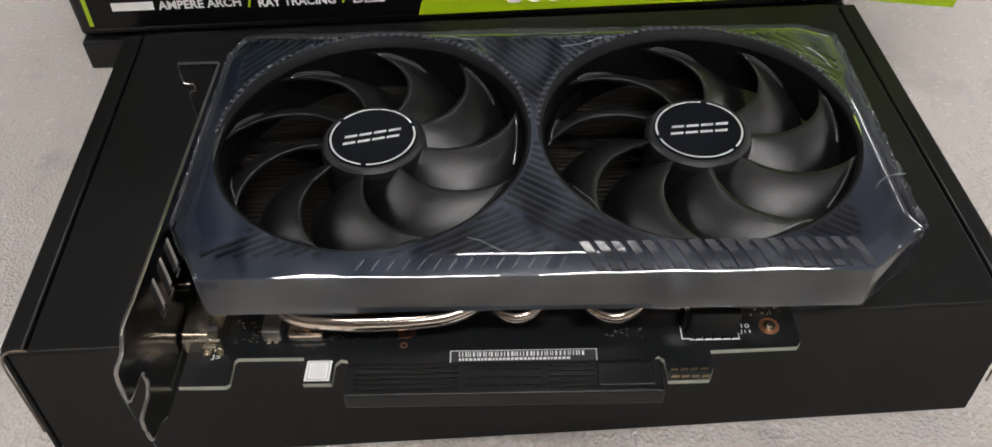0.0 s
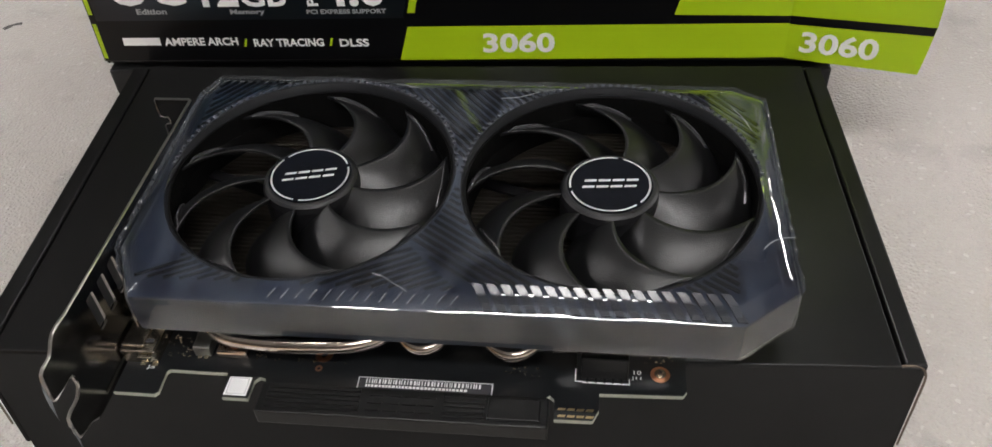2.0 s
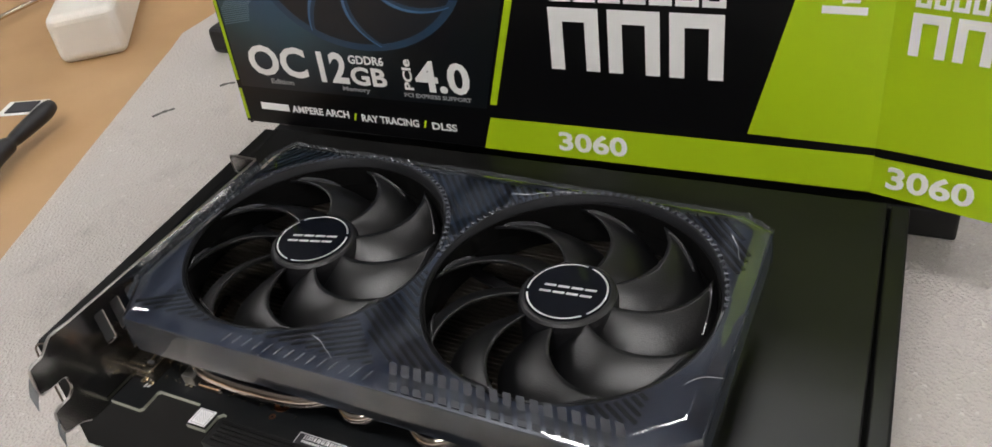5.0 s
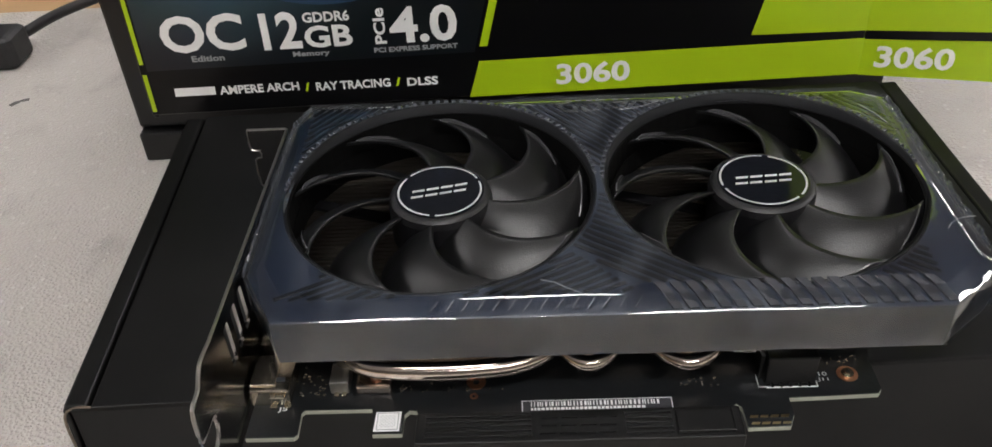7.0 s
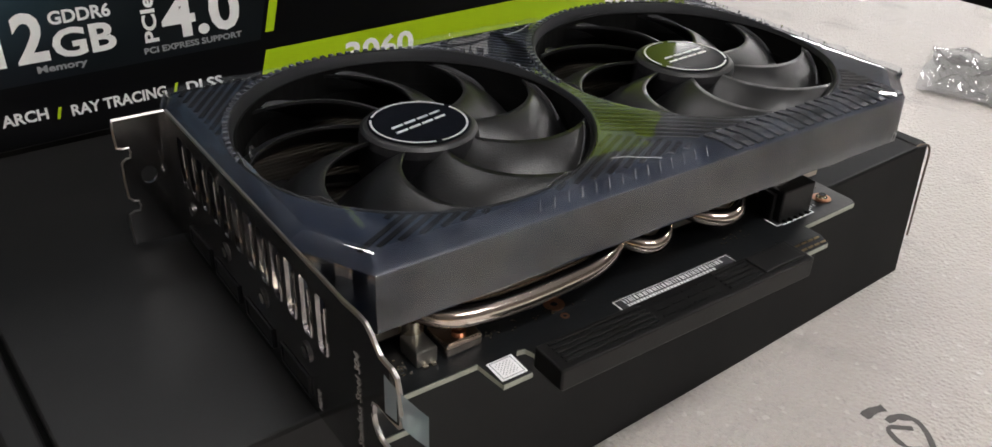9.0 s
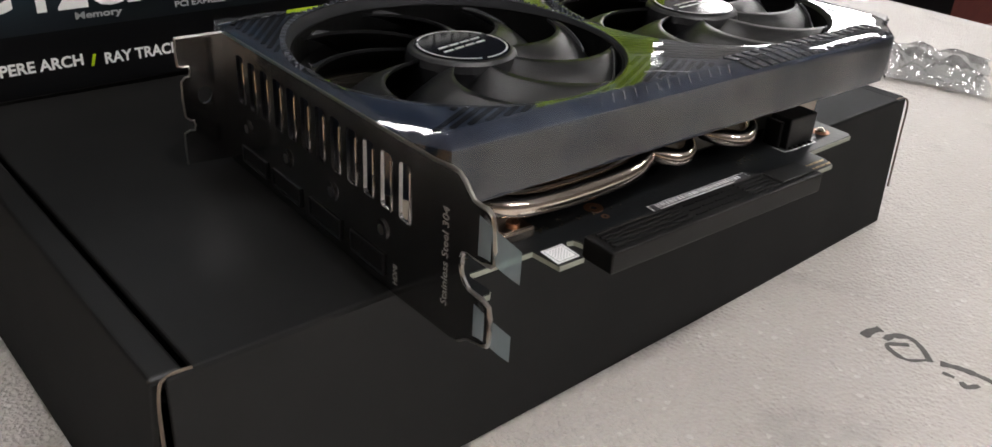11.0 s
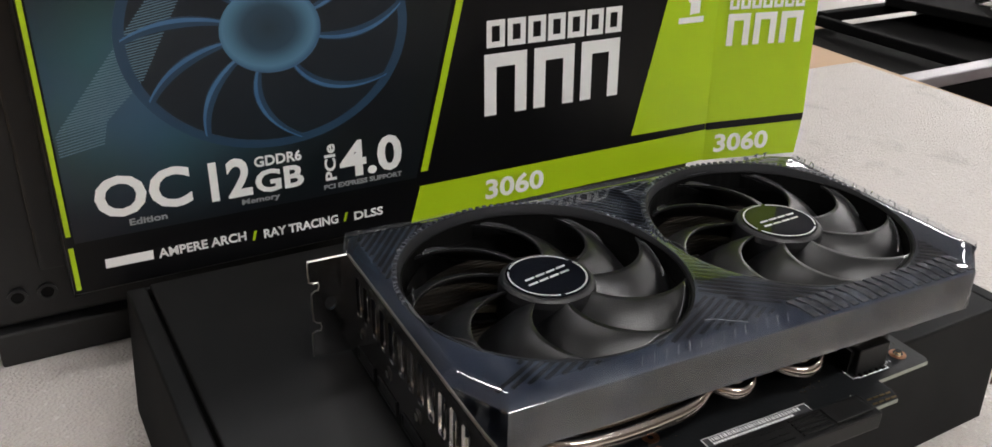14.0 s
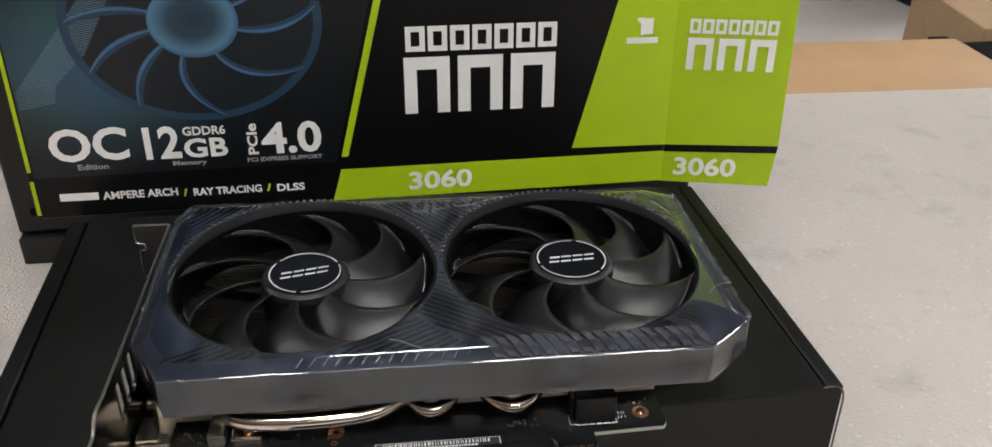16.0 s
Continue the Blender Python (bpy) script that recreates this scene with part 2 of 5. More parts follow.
M_ink = mat("dark_ink_smudge", (0.10, 0.095, 0.09), 0.7, var=0.3, scale=300)
M_strip = mat("cream_plastic", (0.72, 0.69, 0.62), 0.4, var=0.05, bump=0.02)
M_cable = mat("black_rubber", (0.012, 0.012, 0.013), 0.5, var=0.2)
M_wall = mat("painted_wall", (0.17, 0.155, 0.145), 0.8, var=0.05, scale=3)
M_ceil = mat("ceiling_paint", (0.42, 0.42, 0.43), 0.85, var=0.04, scale=2)
M_floor = mat("grey_floor_tile", (0.42, 0.40, 0.38), 0.5, var=0.1, scale=4)
M_case = mat("black_case_metal", (0.006, 0.006, 0.0065), 0.45, var=0.2, scale=30, bump=0.04, bscale=900)
M_matt = mat("matt_black_board", (0.0028, 0.0028, 0.0028), 0.8, var=0.2, spec=0.08)
M_rail = mat("grey_frame_edge", (0.32, 0.31, 0.32), 0.4, metal=0.6, var=0.1)
M_red = mat("maroon_cloth", (0.12, 0.022, 0.016), 0.8, var=0.3, scale=40)
M_bagwhite = mat("white_foam_wrap", (0.62, 0.62, 0.58), 0.6, var=0.12, scale=60, bump=0.4, bscale=120)
M_light = emitter("tube_diffuser", (1.0, 0.97, 0.955), LAMP)
M_steel_body = mat("lamp_housing", (0.7, 0.7, 0.7), 0.5, var=0.04)


# ---------- mesh helpers ----------
def part(name, bm, material, parent=None, label="", smooth=False):
    me = bpy.data.meshes.new(name)
    bmesh.ops.recalc_face_normals(bm, faces=bm.faces)
    bm.to_mesh(me)
    bm.free()
    me.materials.append(material)
    if smooth:
        for p in me.polygons:
            p.use_smooth = True
    ob = new(name, me)
    if parent:
        ob.parent = parent
    if label:
        tagged(ob, label)
    return ob


def share(name, ob, m, parent):
    o = new(name, ob.data)
    o.parent = parent
    o.matrix_basis = m
    return o


def holder(name, m, label, category, group=""):
    e = new(name)
    e.matrix_basis = m
    e.empty_display_size = 0.01
    return tagged(e, label, category, group)


def cuboid(x0, x1, y0, y1, z0, z1, bev=0.0, seg=2, bm=None):
    own = bm is None
    b = bmesh.new()
    bmesh.ops.create_cube(b, size=1.0, matrix=Matrix.Translation(((x0 + x1) / 2, (y0 + y1) / 2, (z0 + z1) / 2)) @ Matrix.Diagonal((x1 - x0, y1 - y0, z1 - z0, 1)))
    if bev:
        bmesh.ops.bevel(b, geom=b.edges[:], offset=bev, segments=seg, affect="EDGES", profile=0.5)
    if own:
        return b
    join(bm, b)
    return bm


def join(bm, b):
    vs = [bm.verts.new(v.co) for v in b.verts]
    b.verts.index_update()
    for f in b.faces:
        bm.faces.new([vs[v.index] for v in f.verts])
    b.free()


def prism(poly, z0, z1, bm=None, m=None):
    """A polygon of (x, y) raised from z0 to z1."""
    bm = bm if bm is not None else bmesh.new()
    m = m or Matrix()
    lo = [bm.verts.new(m @ Vector((x, y, z0))) for x, y in poly]
    hi = [bm.verts.new(m @ Vector((x, y, z1))) for x, y in poly]
    n = len(poly)
    fs = [bm.faces.new(hi), bm.faces.new(lo[::-1])]
    for f in fs:
        f.normal_update()
    for i in range(n):
        fs.append(bm.faces.new((lo[i], lo[(i + 1) % n], hi[(i + 1) % n], hi[i])))
    bmesh.ops.triangulate(bm, faces=fs[:2], ngon_method="EAR_CLIP")
    return bm


def disc(r, z0, z1, cx=0.0, cy=0.0, n=48, bm=None, rx=1.0, ry=1.0):
    return prism([(cx + rx * r * math.cos(2 * math.pi * i / n), cy + ry * r * math.sin(2 * math.pi * i / n)) for i in range(n)], z0, z1, bm)


def ring(r0, r1, z0, z1, cx=0.0, cy=0.0, n=64, a0=0.0, a1=360.0, bm=None):
    """A flat ring or arc between two radii."""
    bm = bm if bm is not None else bmesh.new()
    full = abs(a1 - a0) >= 359.9
    k = n if full else n + 1
    rows = []
    for i in range(k):
        a = radians(a0 + (a1 - a0) * i / n)
        c, s = math.cos(a), math.sin(a)
        rows.append([bm.verts.new((cx + r * c, cy + r * s, z)) for r, z in ((r0, z0), (r1, z0), (r1, z1), (r0, z1))])
    for i in range(k if full else k - 1):
        p, q = rows[i], rows[(i + 1) % k]
        for j in range(4):
            bm.faces.new((p[j], q[j], q[(j + 1) % 4], p[(j + 1) % 4]))
    if not full:
        bm.faces.new(rows[0])
        bm.faces.new(rows[-1][::-1])
    return bm


def smooth_path(pts, steps=8):
    pts = [Vector(p) for p in pts]
    ext = [2 * pts[0] - pts[1], *pts, 2 * pts[-1] - pts[-2]]
    out = []
    for i in range(1, len(ext) - 2):
        p0, p1, p2, p3 = ext[i - 1:i + 3]
        for k in range(steps):
            t = k / steps
            out.append(0.5 * (2 * p1 + (p2 - p0) * t + (2 * p0 - 5 * p1 + 4 * p2 - p3) * t * t + (3 * p1 - p0 - 3 * p2 + p3) * t ** 3))
    out.append(pts[-1])
    return out


def tube(pts, r, n=12, steps=8, bm=None, flat=1.0, taper=None):
    bm = bm if bm is not None else bmesh.new()
    path = smooth_path(pts, steps)
    rows = []
    up = Vector((0, 0, 1))
    for i, p in enumerate(path):
        d = (path[min(i + 1, len(path) - 1)] - path[max(i - 1, 0)]).normalized()
        s = d.cross(up)
        s = s.normalized() if s.length > 1e-4 else Vector((1, 0, 0))
        u = s.cross(d).normalized()
        k = r * (taper(i / (len(path) - 1)) if taper else 1.0)
        rows.append([bm.verts.new(p + k * (math.cos(2 * math.pi * j / n) * s + flat * math.sin(2 * math.pi * j / n) * u)) for j in range(n)])
    for a, b in zip(rows, rows[1:]):
        for j in range(n):
            bm.faces.new((a[j], a[(j + 1) % n], b[(j + 1) % n], b[j]))
    bm.faces.new(rows[0][::-1])
    bm.faces.new(rows[-1])
    return bm


def lettering(body, x0, x1, y0, y1, z, thick=0.0001, turn=0.0, bold=0.0):
    """Built-in font, fitted to a rectangle of the local x-y plane. turn: degrees."""
    cu = bpy.data.curves.new("letters", "FONT")
    cu.body, cu.extrude, cu.resolution_u, cu.offset = body, 0.01, 3, bold
    tmp = bpy.data.objects.new("letters", cu)
    scene.collection.objects.link(tmp)
    bpy.context.view_layer.update()
    me = bpy.data.meshes.new_from_object(tmp.evaluated_get(bpy.context.evaluated_depsgraph_get()))
    bm = bmesh.new()
    bm.from_mesh(me)
    bpy.data.objects.remove(tmp)
    bpy.data.meshes.remove(me)
    bpy.data.curves.remove(cu)
    if turn:
        bmesh.ops.transform(bm, matrix=Matrix.Rotation(radians(turn), 4, "Z"), verts=bm.verts)
    xs, ys = [v.co.x for v in bm.verts], [v.co.y for v in bm.verts]
    ax, bx, ay, by = min(xs), max(xs), min(ys), max(ys)
    for v in bm.verts:
        v.co = Vector((x0 + (v.co.x - ax) / (bx - ax) * (x1 - x0), y0 + (v.co.y - ay) / (by - ay) * (y1 - y0), z + (thick if v.co.z > 0 else 0)))
    return bm


def offset_poly(poly, d):
    """A convex counter-clockwise polygon moved outwards by d."""
    n, out = len(poly), []
    for i in range(n):
        p0, p1, p2 = (Vector((*poly[(i + k) % n], 0)) for k in (-1, 0, 1))
        a, b = (p1 - p0).normalized(), (p2 - p1).normalized()
        na, nb = Vector((a.y, -a.x, 0)), Vector((b.y, -b.x, 0))
        h = (na + nb).normalized()
        q = p1 + h * (d / max(0.3, h.dot(na)))
        out.append((q.x, q.y))
    return out


def densify(poly, step):
    out = []
    for i, p in enumerate(poly):
        q = poly[(i + 1) % len(poly)]
        k = max(1, int(math.dist(p, q) / step))
        out += [(p[0] + (q[0] - p[0]) * j / k, p[1] + (q[1] - p[1]) * j / k) for j in range(k)]
    return out


def skin(loops, bm=None, close_top=(), close_bottom=False):
    """Joins loops of equally many points; close_top fills the last loop, with circular holes given as loops."""
    bm = bm if bm is not None else bmesh.new()
    rows = [[bm.verts.new(p) for p in lp] for lp in loops]
    for a, b in zip(rows, rows[1:]):
        n = len(a)
        for j in range(n):
            bm.faces.new((a[j], a[(j + 1) % n], b[(j + 1) % n], b[j]))
    return bm, rows


def fill_with_holes(bm, outer, holes):
    edges = []
    for lp in (outer, *holes):
        for i, v in enumerate(lp):
            w = lp[(i + 1) % len(lp)]
            edges.append(bm.edges.get((v, w)) or bm.edges.new((v, w)))
    bmesh.ops.triangle_fill(bm, use_beauty=True, use_dissolve=False, edges=edges, normal=(0, 0, 1))


# ---------- room ----------
def slab(name, x0, x1, y0, y1, z0, z1, material, label):
    return tagged(part(name, cuboid(x0, x1, y0, y1, z0, z1), material), label, "structure", kind="structure")


FLOOR, CEIL = -0.75, 1.75
X0, X1, Y0, Y1 = -4.0, 9.0, -3.6, 7.5
slab("floor", X0, X1, Y0, Y1, FLOOR - 0.1, FLOOR, M_floor, "grey tiled workshop floor")
slab("ceiling", X0, X1, Y0, Y1, CEIL, CEIL + 0.1, M_ceil, "white painted ceiling")
slab("wall_north", X0, X1, Y1, Y1 + 0.1, FLOOR, CEIL, M_wall, "plain painted wall")
slab("wall_south", X0, X1, Y0 - 0.1, Y0, FLOOR, CEIL, M_wall, "plain painted wall")
slab("wall_east", X1, X1 + 0.1, Y0, Y1, FLOOR, CEIL, M_wall, "plain painted wall")
slab("wall_west", X0 - 0.1, X0, Y0, Y1, FLOOR, CEIL, M_wall, "plain painted wall")


def ceiling_light(x, y, lx, ly):
    e = holder("ceiling_light", pose(x, y, CEIL), "white ceiling light with a bright diffuser", "ceiling light", "ceiling lights")
    part("housing", cuboid(-lx / 2 - 0.02, lx / 2 + 0.02, -ly / 2 - 0.02, ly / 2 + 0.02, -0.03, 0, 0.004), M_steel_body, e)
    part("diffuser", cuboid(-lx / 2, lx / 2, -ly / 2, ly / 2, -0.05, -0.0302, 0.006), M_light, e)


for lx, ly in ((0.12, -0.52), (0.5, -2.1), (0.3, 2.6), (3.2, 0.6), (3.4, 3.6), (6.4, 2.3), (3.4, -1.0), (-2.4, 0.6)):
    ceiling_light(lx, ly, 1.2, 0.24)
for lx, ly in ((5.6, 3.5), (6.9, 3.55), (8.2, 3.75), (6.0, 4.2), (7.3, 4.3)):
    ceiling_light(lx, ly, 1.2, 0.40)
ceiling_light(0.06, 1.20, 0.36, 0.18)

# ---------- table and mat ----------
table = holder("table", pose(0, 0, 0), "wooden workbench table with a light brown top", "table")
part("tabletop", cuboid(-0.95, 0.598, -0.55, 0.752, -0.028, -0.0025, 0.003), M_wood, table)
for lx in (-0.9, 0.55):
    for ly in (-0.5, 0.69):
        part("leg", cuboid(lx - 0.02, lx + 0.02, ly - 0.02, ly + 0.02, FLOOR, -0.0281), M_cardb, table)

MAT_Z = 0.003
bm = bmesh.new()
outline = densify([(-0.11, -0.50), (0.582, -0.50), (0.584, 0.25), (0.572, 0.608), (0.37, 0.6085), (-0.377, 0.60), (-0.379, 0.537), (-0.2714, 0.2543)], 0.03)
prism([(x + 0.0012 * noise.noise((x * 40, y * 40, 1)), y + 0.0012 * noise.noise((x * 40, y * 40, 5))) for x, y in outline], -0.0022, MAT_Z, bm)
tagged(part("foam_mat", bm, M_foam), "thin greyish white foam packing sheet on the table", "foam sheet")

# ---------- flat black box under the card ----------
BOX = pose(0.0402, 0.2652, 0.0607, 0, 0.75, 3.0)
W2, D2, H = 0.1578, 0.0835, 0.0575
flat_box = holder("flat_box", BOX, "closed matt black cardboard mailer box lying flat on the foam sheet", "cardboard box")


def wall_panel(p0, p1, p2, p3, t, material, name, label=""):
    """A board of thickness t behind the corners p0..p3."""
    b = bmesh.new()
    v = [Vector(p) for p in (p0, p1, p2, p3)]
    n = (v[1] - v[0]).cross(v[3] - v[0]).normalized() * t
    f = [b.verts.new(p) for p in v]
    k = [b.verts.new(p - n) for p in v]
    b.faces.new(f)
    b.faces.new(k[::-1])
    for i in range(4):
        b.faces.new((f[i], k[i], k[(i + 1) % 4], f[(i + 1) % 4]))
    bmesh.ops.bevel(b, geom=b.edges[:], offset=0.0006, segments=2, affect="EDGES", profile=0.5)
    return part(name, b, material, flat_box, label)


F = 0.003
wall_panel((-W2 + 0.003, -D2 - F, -H), (W2 - 0.002, -D2 - F, -H), (W2 - 0.002, -D2, -0.0006), (-W2 + 0.003, -D2, -0.0006), 0.0018, M_card_black, "front_flap")
wall_panel((W2 + 0.001, -D2, -H), (W2 + 0.001, D2, -H), (W2, D2, -0.001), (W2, -D2 + 0.0015, -0.001), 0.0018, M_card_black, "side_wall")
wall_panel((-W2 - F, D2, -H), (-W2 - F, -D2 + 0.001, -H), (-W2, -D2 + 0.001, -0.0015), (-W2, D2, -0.0015), 0.0018, M_card_black, "side_wall")
wall_panel((W2, D2, -H), (-W2, D2, -H), (-W2, D2, -0.001), (W2, D2, -0.001), 0.0018, M_card_black, "back_wall")
part("bottom", cuboid(-W2 + 0.002, W2 - 0.002, -D2 + 0.002, D2 - 0.002, -H, -H + 0.0015), M_card_black, flat_box)
# lid panel, set a little lower than the rolled side rims
part("lid", cuboid(-W2 + 0.0088, W2 - 0.0085, -D2 + 0.0002, D2, -0.0020, 0.0, 0.0007), M_card_black, flat_box)
for sx, wd in ((-1, 0.0076), (1, 0.0073)):
    a, c = sorted((sx * W2, sx * (W2 - wd)))
    b = cuboid(a, c, -D2 + 0.0018, D2, -0.0045, -0.0006, 0.0011, 3)
    part("rolled_rim", b, M_card_black, flat_box)
part("inner_floor", cuboid(-W2 + 0.003, W2 - 0.003, -D2 + 0.003, D2 - 0.003, -0.0085, -0.0065), M_card_in, flat_box)
# pale torn board at the two front corners
for sx in (-1, 1):
    b = tube([(sx * (W2 - 0.0005), -D2 - 0.0022, -0.040), (sx * (W2 - 0.0005), -D2 - 0.0012, -0.018), (sx * (W2 - 0.001), -D2 - 0.0006, -0.003), (sx * (W2 - 0.004), -D2 + 0.0012, -0.0008), (sx * (W2 - 0.0105), -D2 + 0.001, -0.0006)], 0.00042, n=6)
    part("worn_corner", b, M_card_edge, flat_box, "worn pale board edge at the corner")

# ---------- retail sleeve behind ----------
U, V = Vector((0.99912, 0.042, 0)), Vector((-0.00206, 0.0491, 0.99879))
Wn = U.cross(V)
SLEEVE = Matrix(((U.x, V.x, Wn.x, 0), (U.y, V.y, Wn.y, 0.3500), (U.z, V.z, Wn.z, 0), (0, 0, 0, 1)))
sleeve = holder("retail_box", SLEEVE, "opened printed retail box in black and lime green, standing upright", "product box")
L0, R0, B0, T0 = -0.1385, 0.1775, 0.0605, 0.222
LP = L0 - 0.0012
part("front_panel", cuboid(LP, R0, B0, T0, -0.0016, 0.0, 0.0004, 1), M_prblack, sleeve)
part("side_panel", cuboid(LP, LP + 0.0016, B0 - 0.002, T0, -0.052, -0.0017, 0.0003, 1), M_prblack, sleeve)
FLAP = Matrix.Translation((R0, 0, 0)) @ Matrix.Rotation(radians(-14.5), 4, "Y")
FW = 0.0563


def printed(name, bm, material, z_m=None, label="", parent=None):
    if z_m:
        bmesh.ops.transform(bm, matrix=z_m, verts=bm.verts)
    else:
        for v in bm.verts:
            v.co.x += 0.004 * min(0.0, v.co.x - 0.04)
    return part(name, bm, material, parent or sleeve, label)


def quad(pts, z=0.0002, t=0.00012):
    return prism(pts, z, z + t)


flap_poly = [(0.0, B0 - 0.0005), (FW, B0 - 0.001), (FW + 0.0012, 0.069), (FW + 0.0026, 0.083), (FW + 0.0006, T0), (0.0, T0)]
flap = printed("side_flap", prism(flap_poly, -0.0016, 0.0), M_green, FLAP, "lime green side flap folded outwards")
SL = 0.2575


def lean(u, v0, v):
    return u + SL * (v - v0)


printed("green_bar", quad([(0.0090, 0.0845), (0.0124, 0.0845), (lean(0.0124, 0.0845, T0), T0), (lean(0.009, 0.0845, T0), T0)]), M_green)
printed("green_strip", quad([(0.0034, B0), (R0, B0), (R0, 0.0776), (0.0085, 0.0776)]), M_green)
printed("green_field", quad([(0.1272, 0.0822), (R0, 0.0812), (R0, T0), (lean(0.1272, 0.0822, T0), T0)]), M_green)
printed("green_edge", quad([(L0 + 0.0004, 0.0853), (L0 + 0.0022, 0.0853), (L0 + 0.0022, T0), (L0 + 0.0004, T0)]), M_green)
printed("green_edge", quad([(L0 + 0.0004, 0.0625), (L0 + 0.0022, 0.0625), (L0 + 0.0022, 0.0805), (L0 + 0.0004, 0.0805)]), M_green)
printed("black_band", prism([(0.0, 0.0772), (FW + 0.0020, 0.0786), (FW + 0.0024, 0.0826), (0.0, 0.0812)], 0.0002, 0.0003), M_prblack, FLAP)
Z = 0.00034
for body, x0, x1, y0, y1 in (("OC", -0.1259, -0.0903, 0.0895, 0.1064), ("12", -0.0831, -0.0665, 0.0887, 0.1054), ("GDDR6", -0.0648, -0.0450, 0.1000, 0.1046), ("GB", -0.0652, -0.0448, 0.0885, 0.0985),
                           ("4.0", -0.0287, 0.0001, 0.0881, 0.1046), ("3060", 0.0421, 0.0748, 0.0640, 0.0742),
                           ("AMPERE ARCH", -0.1065, -0.0714, 0.0690, 0.0731), ("RAY TRACING", -0.0640, -0.0312, 0.0681, 0.0722), ("DLSS", -0.0238, -0.0102, 0.0678, 0.0718)):
    printed("lettering", lettering(body, x0, x1, y0, y1, Z, bold=0.028), M_prwhite)
printed("lettering", lettering("PCIe", -0.0354, -0.0304, 0.0885, 0.1046, Z, turn=90, bold=0.028), M_prwhite)
for body, x0, x1, y0, y1 in (("PCI EXPRESS SUPPORT", -0.0363, -0.0003, 0.0846, 0.0868), ("Edition", -0.1150, -0.1009, 0.0852, 0.0880), ("Memory", -0.0714, -0.0555, 0.0842, 0.0873)):
    printed("lettering", lettering(body, x0, x1, y0, y1, Z, bold=0.028), M_prgrey)
for u in (-0.0690, -0.0288):
    printed("green_slash", quad([(u, 0.0682), (u + 0.001, 0.0682), (u + 0.0022, 0.0722), (u + 0.0012, 0.0722)]), M_green)
# plain shapes in place of marks
printed("white_mark", quad([(-0.1263, 0.0693), (-0.1085, 0.0692), (-0.1083, 0.0731), (-0.1261, 0.0732)]), M_prwhite)


def frame_shape(x0, x1, y0, y1, s, z=Z, cut=0):
    """A plain rectangular outline with stroke s."""
    b = bmesh.new()
    prism([(x0, y0), (x0 + s, y0), (x0 + s, y1), (x0, y1)], z, z + 0.0001, b)
    prism([(x1 - s, y0), (x1, y0), (x1, y1), (x1 - s, y1)], z, z + 0.0001, b)
    prism([(x0 + s, y1 - s), (x1 - s, y1 - s), (x1 - s, y1), (x0 + s, y1)], z, z + 0.0001, b)
    if cut != 1:
        prism([(x0 + s, y0), (x1 - s, y0), (x1 - s, y0 + s), (x0 + s, y0 + s)], z, z + 0.0001, b)
    return b


def mark_row(x0, x1, y0, y1, n, s, gap, m=None, cut=0):
    w = (x1 - x0 - gap * (n - 1)) / n
    for i in range(n):
        printed("white_mark", frame_shape(x0 + i * (w + gap), x0 + i * (w + gap) + w, y0, y1, s, cut=cut), M_prwhite, m)


mark_row(0.0429, 0.1168, 0.1368, 0.1490, 7, 0.0026, 0.0014)
mark_row(0.0417, 0.1165, 0.1055, 0.1340, 3, 0.0062, 0.0040, cut=1)
mark_row(0.0068, 0.0500, 0.1412, 0.1485, 7, 0.0016, 0.0010, FLAP)
mark_row(0.0066, 0.0500, 0.1225, 0.1390, 3, 0.0036, 0.0026, FLAP, cut=1)
printed("lettering", lettering("3060", 0.0058, 0.0385, 0.0640, 0.0745, Z, bold=0.028), M_prwhite, FLAP)
printed("white_mark", ring(0.0018, 0.0045, Z, Z + 0.0001, 0.1592, 0.1450, a0=-90, a1=120), M_prwhite)
printed("white_mark", quad([(0.1592, 0.1410), (0.1655, 0.1410), (0.1655, 0.1490), (0.1592, 0.1490)], Z), M_prwhite)
printed("white_mark", quad([(0.1522, 0.1366), (0.1684, 0.1364), (0.1684, 0.1394), (0.1522, 0.1396)], Z), M_prwhite)


